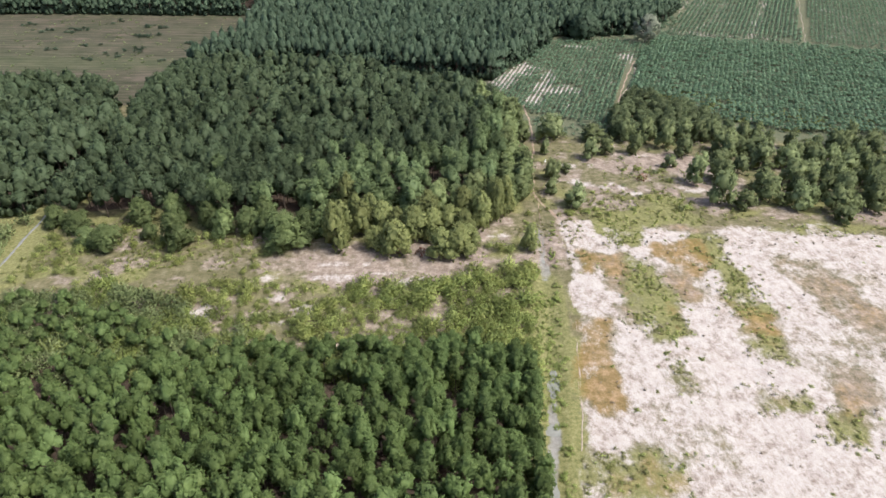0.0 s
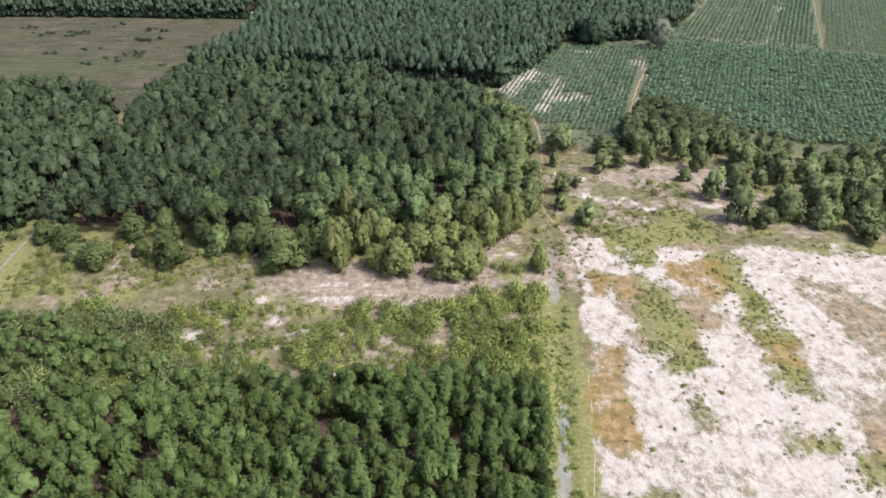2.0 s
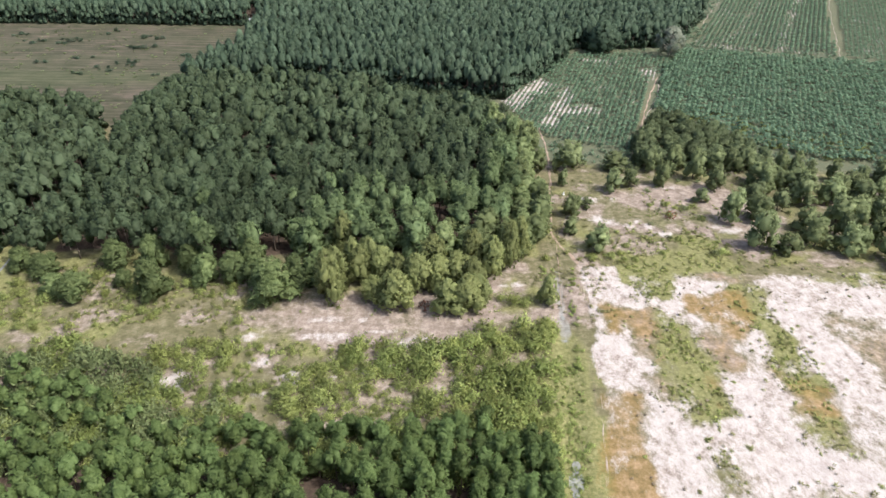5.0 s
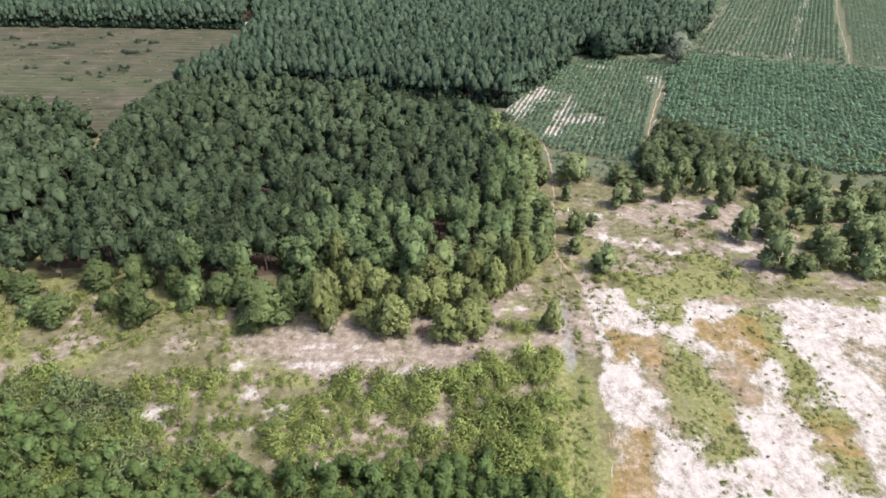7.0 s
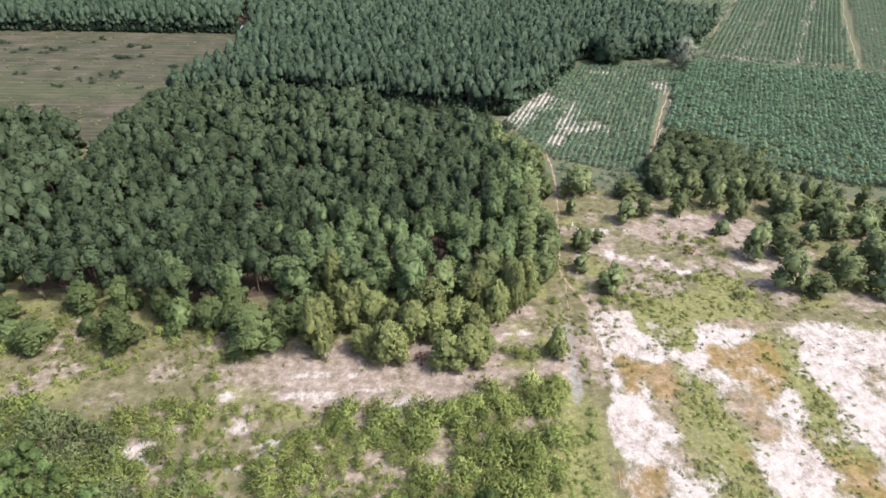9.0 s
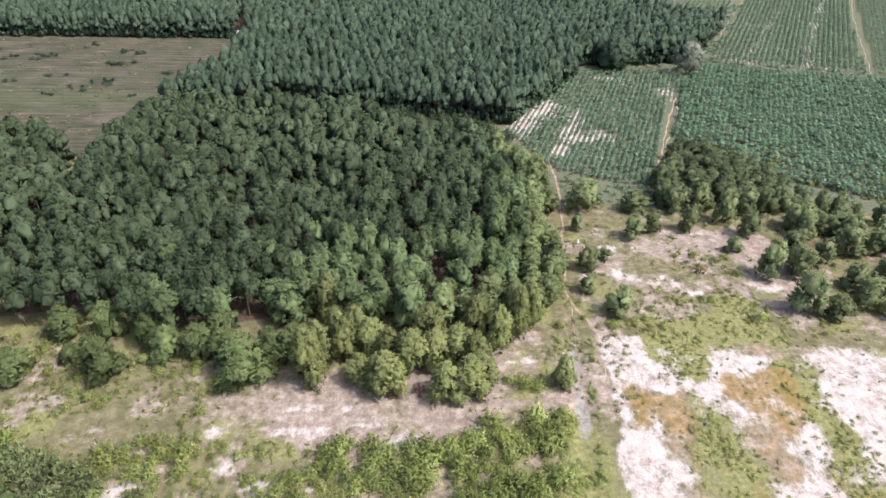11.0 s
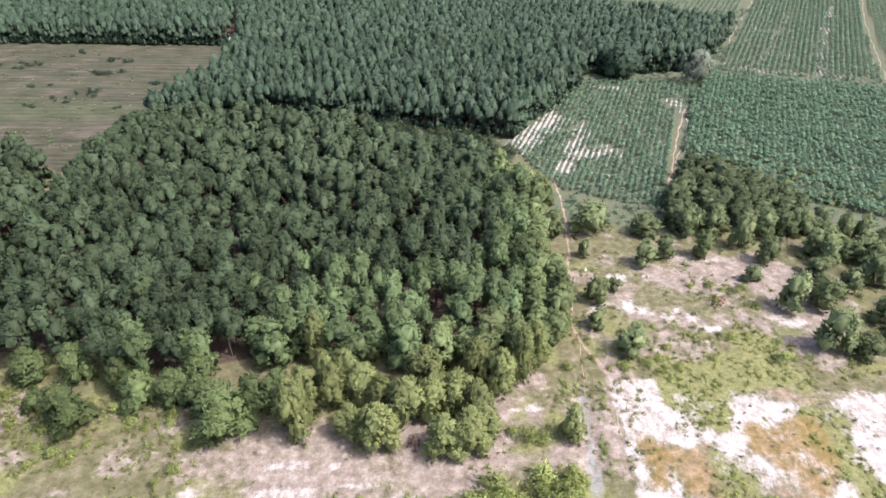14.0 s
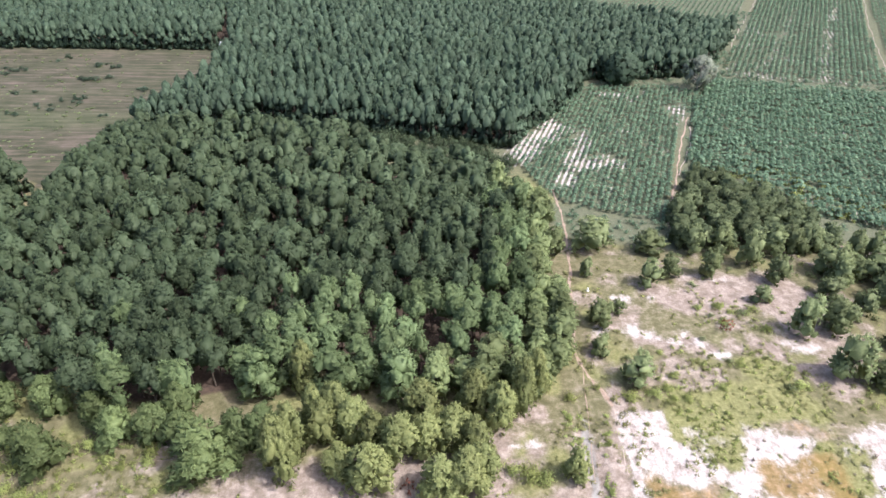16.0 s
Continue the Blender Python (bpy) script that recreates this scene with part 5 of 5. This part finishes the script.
stuff("deep_green_scrub", SHRUB_LIGHT, scrub_rows[deep], SCRUB_LEAF, BARK, "deep green shrubs among lighter scrub", "scrub")

TALL_SCRUB = [(-78, 72), (-71.5, 84), (-58, 85.6), (-50, 85), (-41, 82.5), (-36, 76.5), (-29, 75), (-29, 66), (-60, 66)]
ROADSIDE = [(-98, 90), (-76, 90), (-76.6, 109), (-98, 109)]
hx_, hy_ = np.concatenate([scatter(TALL_SCRUB, 0.38, 458, (4.0, 0.25), 1.0), scatter(ROADSIDE, 0.22, 459, (4.0, 0.3), 0.8)], axis=1)
stuff("tall_scrub", SHRUB_LIGHT, rows_at(hx_, hy_, 460, (0.85, 1.55), (0.7, 1.7)), LEAF_SUN_TINT_STRONG, BARK, "head high green scrub of young trees before a clearing", "scrub")

THICKET = [(-56, 193), (-40, 191.5), (-24, 190), (-10, 181.5), (2, 176.5), (9, 171), (13.5, 167), (18, 161), (17, 170), (14, 184), (6, 190), (-8, 194.5), (-22, 198.5), (-40, 202.5), (-56, 198)]
tx_, ty_ = scatter(THICKET, 0.36, 451, None, 0.8)
stuff("thicket", SHRUB_LIGHT, rows_at(tx_, ty_, 452, (0.75, 1.5), (0.65, 1.6)), LEAF_MID, BARK, "light green thicket between two stands of trees", "scrub")

ox_, oy_ = scatter(OPEN_LAND, 0.035, 455, (5.0, 0.45), 2.0)
far_from_trail = along(ox_, oy_, TRAIL_FAR) > 1.6
stuff("open_land_shrubs", SHRUB_LIGHT, rows_at(ox_[far_from_trail], oy_[far_from_trail], 456, (0.3, 0.75), (0.25, 0.7)), LEAF_DARK, BARK, "knee high dark green shrubs on dry sandy ground", "shrub")

# ---- dead and dry plants ----
dead = tree_thing("dead_bush", plant(601, 0.1, 1.7, 2.6, 18, 9, 0.5, 0.07, 0.2, 0.05, 12, core=0.0, clump=0.06), RED_LEAF, BARK, "leafless reddish dead bush on bare soil", "bush", "dead bushes")
set_out([dead], [(42.6, 125.0, float(relief(42.6, 125.0)), 1.0, 1.0, 0.3), (-3.0, 96.2, float(relief(-3.0, 96.2)), 0.8, 1.0, 1.9), (1.0, 104.0, 0.0, 0.9, 1.0, 0.7), (-22.0, 104.4, 0.0, 0.9, 1.2, 2.9)])
grey_bush = tree_thing("grey_bush", plant(603, 0.1, 1.7, 2.6, 18, 9, 0.5, 0.07, 0.2, 0.05, 12, core=0.0, clump=0.06), DRY_LEAF, BARK, "dry grey leafless bush in a bare spot", "bush", "dry bushes")
set_out([grey_bush], [(-33.0, 79.0, float(relief(-33, 79)), 1.0, 1.0, 0.3), (-45.5, 80.4, float(relief(-45.5, 80.4)), 1.2, 1.2, 1.0), (4.2, 84.5, float(relief(4.2, 84.5)), 0.9, 0.8, 2.0)])

# ---- crops ----
RNG = np.random.default_rng(700)


def crops(name, poly, angle, label, gap=1.05, thin=0.2, seed=1, spacing=1.25, wide=(0.8, 1.2), tall=(0.65, 1.05)):
    x, y = planted(poly, (spacing, gap), angle, 0.2, seed, stagger=0.0)
    bad = np.zeros(len(x), bool)
    for p, bald in zip(CROP_SAND, CROP_SAND_DENSITY):
        bad |= (inside(x, y, p) + 1.6 * (fbm(x, y, 4, 71) - 0.5) > 0) & (RNG.random(len(x)) < 0.9 * bald)
    for line, w in ((LANE, 1.1), (LANE_SIDE, 0.8), (ROAD_C2, 1.3), (ROAD_C3, 1.5)):
        bad |= along(x, y, line) < w
    bad |= RNG.random(len(x)) < thin
    x, y = x[~bad], y[~bad]
    return stuff(name, CROP, rows_at(x, y, seed + 1, wide, tall), CROP_LEAF, BARK, label, "crop")


crops("cassava_crop", FIELD_A, 18.4, "thin rows of green cassava on sandy soil", 0.85, thin=0.16, seed=701, wide=(0.82, 1.25), tall=(0.65, 1.1))
crops("dense_cassava_crop", FIELD_B, 22, "dense rows of tall green cassava", 1.0, 0.06, 703, 1.3, (1.05, 1.75), (0.75, 1.5))
crops("young_cassava_crop", FIELD_C, 25.6, "young cassava in long straight rows", 1.0, 0.12, 705, 1.6, (0.9, 1.4), (0.6, 1.0))
crops("side_cassava_crop", FIELD_D, 25.6, "dark green cassava beyond the sandy track", 1.5, 0.04, 707, 1.45, (0.9, 1.35))
crops("far_cassava_crop", FIELD_E, 25.6, "far green cassava behind the plantation", 1.8, 0.05, 709, 1.9)

# ---- grass ----
def grasses(name, shapes, x, y, seed, wide, tall, leaf, label):
    return stuff(name, shapes, rows_at(x, y, seed, wide, tall), leaf, BARK, label, "grass")


SAND_NEAR = [(22, 40), (22.5, 108.5), (60, 108), (100, 109), (100, 70), (60, 40)]
x1, y1 = scatter(SAND_NEAR, 0.16, 801, (5.0, 0.60))
keep = (x1 > 28.5) | (y1 < 80)
x1, y1 = x1[keep], y1[keep]
grasses("dry_tufts", TUFT, x1, y1, 802, (0.5, 1.3), (0.4, 1.0), DRY_LEAF, "small dry grey tufts scattered over white sand")
x1, y1 = scatter(SAND_NEAR, 0.014, 803, (4.0, 0.48))
rough = (x1 > 29) | (y1 < 78)
x1, y1 = x1[rough], y1[rough]
stuff("sand_shrubs", SHRUB_LIGHT, rows_at(x1, y1, 804, (0.2, 0.5), (0.07, 0.15)), SHRUB_LEAF, BARK, "small low shrubs scattered over white sand", "shrub")
x1, y1 = np.concatenate([scatter(p, 1.6 if k < 3 else 0.5, 806 + k, (2.4, 0.34), 1.6) for k, p in enumerate(GREEN_STRIPS)], axis=1)
stuff("strip_shrubs", WEED, rows_at(x1, y1, 807, (0.22, 0.55), (0.10, 0.34)), SHRUB_LEAF, BARK, "low green shrubs in strips across the sand", "shrub")
xs_, ys_ = [], []
for k, poly in enumerate(GREEN_STRIPS):
    a_, b_ = scatter(poly, 1.3, 810 + k, (3.0, 0.52), 2.8)
    xs_.append(a_), ys_.append(b_)
for k, poly in enumerate([CLEARING, GREEN_PATCH, GREEN_PATCH_2, [(12, 98), (26, 98), (27, 112), (24, 150), (18.5, 150), (19, 112)], [(22, 110), (60, 109), (58, 116), (24, 118)]]):
    a_, b_ = scatter(poly, 0.9, 830 + k, (3.0, 0.52))
    xs_.append(a_), ys_.append(b_)
a_, b_ = scatter([(10.5, 40), (14.5, 40), (21.8, 108), (15.5, 108), (14.0, 78)], 3.0, 840, (2.0, 0.40), 0.5)
off = along(a_, b_, DITCH) + 1.6 * (vnoise(a_, b_, 2, 5) - 0.5) > 0.45 - 0.75 * step(62, 74, b_) + 1.6 * step(82, 90, b_)
grasses("verge_grass", GRASS, a_[off], b_[off], 851, (0.8, 1.9), (0.6, 1.7), SCRUB_LEAF, "rough green grass along a shallow ditch")
dx_, dy_ = scatter([(14.2, 62), (16.2, 62), (18.4, 84), (16.8, 84), (16.0, 78)], 2.2, 842, (2.4, 0.38), 0.6)
grasses("ditch_weeds", WEED, dx_, dy_, 843, (0.18, 0.42), (0.15, 0.4), SCRUB_LEAF, "low green weeds growing over a shallow ditch")
grasses("grass", GRASS, np.concatenate(xs_), np.concatenate(ys_), 850, (0.8, 1.9), (0.6, 1.5), GRASS_LEAF, "rough yellow green grass in patches")
vx2, vy2 = np.concatenate([scatter(p, 0.3, 855 + k, (4.0, 0.25), 1.0, 1.6) for k, p in enumerate(FAR_VERGES)], axis=1)
clear = np.minimum(along(vx2, vy2, LANE), along(vx2, vy2, TRAIL_FAR)) > 0.9
gx2, gy2 = scatter([(58, 181), (70, 164.5), (86, 153.5), (112, 150.5), (118, 158), (98, 163), (78, 172), (64, 184)], 0.55, 862, (5.0, 0.32), 3.0)
grasses("crop_edge_weeds", WEED, gx2, gy2, 863, (0.6, 1.2), (0.4, 0.9), SHRUB_LEAF, "yellow green weeds grown over the edge of the cassava")
grasses("verge_weeds", WEED, vx2[clear], vy2[clear], 858, (0.5, 1.1), (0.3, 0.9), CROP_LEAF, "tall green weeds along the field edges")
# ---- marker post ----
def build_marker():
    root = tagged(new("marker_post"), "small white painted marker post in dry grass", "post")
    white = plain("marker_paint", (0.6, 0.6, 0.58), (0.82, 0.82, 0.8), 0.2, 0.6)
    sh = Shape()
    tube(sh, [(0, 0, -0.2), (0, 0, 0.62), (0, 0, 0.68)], [0.11, 0.10, 0.03], 6)
    vv, tt, _, nn = sh.arrays()
    part("post", mesh_from("post", vv, tt, [white]), root)
    sh = Shape()
    tube(sh, [(0, 0, 0.0), (0, 0, 0.12), (0, 0, 0.13)], [0.24, 0.22, 0.02], 8)
    vv, tt, _, nn = sh.arrays()
    part("base", mesh_from("base", vv, tt, [white]), root)
    root.location = (23.6, 134.4, float(relief(23.6, 134.4)))


build_marker()
fx2, fy2 = scatter([(-175, 176), (-74, 176), (-72, 260), (-175, 260)], 0.10, 860, (4.0, 0.5))
grasses("field_weeds", LOW_TUFT, fx2, fy2, 861, (1.0, 2.0), (0.8, 2.0), LEAF_LIGHT, "low weeds over a fallow field")
rng_f = np.random.default_rng(870)
clusters = [(-131, 240, 6, 4.5), (-127.5, 242.5, 3, 1.5), (-139, 241, 5, 4), (-103.5, 234.5, 7, 3), (-99.5, 217.5, 8, 3.5), (-104, 213, 4, 4), (-100, 245, 3, 2), (-85, 226.5, 3, 2), (-107, 247, 4, 3), (-111, 208, 3, 3), (-118, 222, 3, 4), (-128, 217, 2, 2), (-150, 248, 4, 4), (-120, 254, 3, 5), (-88, 208, 2, 2)]
spots = [(x + rng_f.normal() * r * 0.6, y + rng_f.normal() * r * 0.35) for x, y, n, r in clusters for k in range(n)]
fb = np.array([(x, y, float(relief(x, y)), rng_f.uniform(0.45, 1.15), rng_f.uniform(0.35, 0.85), rng_f.uniform(0, 6)) for x, y in spots])
field_bush = [tree_thing("field_bush", sh, LEAF_HAZE_TINT, BARK, "small dark bush standing in the fallow field", "bush", "bushes of the fallow field") for sh in SHRUB]
set_out(field_bush, fb)


# ---- hut ----
def box(bm, x0, x1, y0, y1, z0, z1):
    r = bmesh.ops.create_cube(bm, size=1, matrix=Matrix.Translation(((x0 + x1) / 2, (y0 + y1) / 2, (z0 + z1) / 2)) @ Matrix.Diagonal((x1 - x0, y1 - y0, z1 - z0, 1)))
    return r["verts"]


def bm_part(name, bm, mat, parent, label=""):
    me = bpy.data.meshes.new(name)
    bm.to_mesh(me)
    bm.free()
    me.materials.append(mat)
    return part(name, me, parent, label)


def build_hut():
    root = tagged(new("hut"), "small white field hut with pale metal roof under trees", "hut")
    wall_mat = plain("hut_whitewash", (0.34, 0.34, 0.32), (0.5, 0.5, 0.48), 0.8, 0.85, 0.01)
    roof_mat = plain("hut_roof_sheet", (0.26, 0.27, 0.28), (0.40, 0.41, 0.42), 1.0, 0.4, 0.01, 0.5)
    door_mat = plain("hut_door_boards", (0.10, 0.08, 0.06), (0.2, 0.16, 0.12), 0.3)
    for x0, x1, y0, y1 in ((-1.7, 1.7, -1.3, -1.2), (-1.7, 1.7, 1.2, 1.3), (-1.7, -1.6, -1.2, 1.2), (1.6, 1.7, -1.2, 1.2)):
        bm = bmesh.new()
        box(bm, x0, x1, y0, y1, -0.1, 1.65)
        bm_part("wall", bm, wall_mat, root)
    bm = bmesh.new()
    box(bm, -0.4, 0.4, -1.34, -1.304, 0.02, 1.55)
    bm_part("door", bm, door_mat, root, "dark board door")
    for side in (-1, 1):
        bm = bmesh.new()
        for k in range(9):
            x = -2.0 + k * 0.445
            vs = [bm.verts.new(p) for p in ((x, 0, 2.30), (x + 0.44, 0, 2.30), (x + 0.44, side * 1.7, 1.55), (x, side * 1.7, 1.55), (x, 0, 2.34), (x + 0.22, 0, 2.37), (x + 0.44, 0, 2.34), (x + 0.44, side * 1.7, 1.59), (x + 0.22, side * 1.7, 1.62), (x, side * 1.7, 1.59))]
            for f in ((0, 1, 2, 3), (4, 5, 8, 9), (5, 6, 7, 8), (0, 3, 9, 4), (1, 6, 7, 2), (3, 2, 7, 8, 9), (0, 4, 5, 6, 1)):
                bm.faces.new([vs[i] for i in f])
        bmesh.ops.recalc_face_normals(bm, faces=bm.faces)
        bm_part("roof", bm, roof_mat, root, "pale ribbed metal roof slope")
    root.location = (-72.9, 266.4, float(relief(-72.9, 266.4)))
    return root


build_hut()
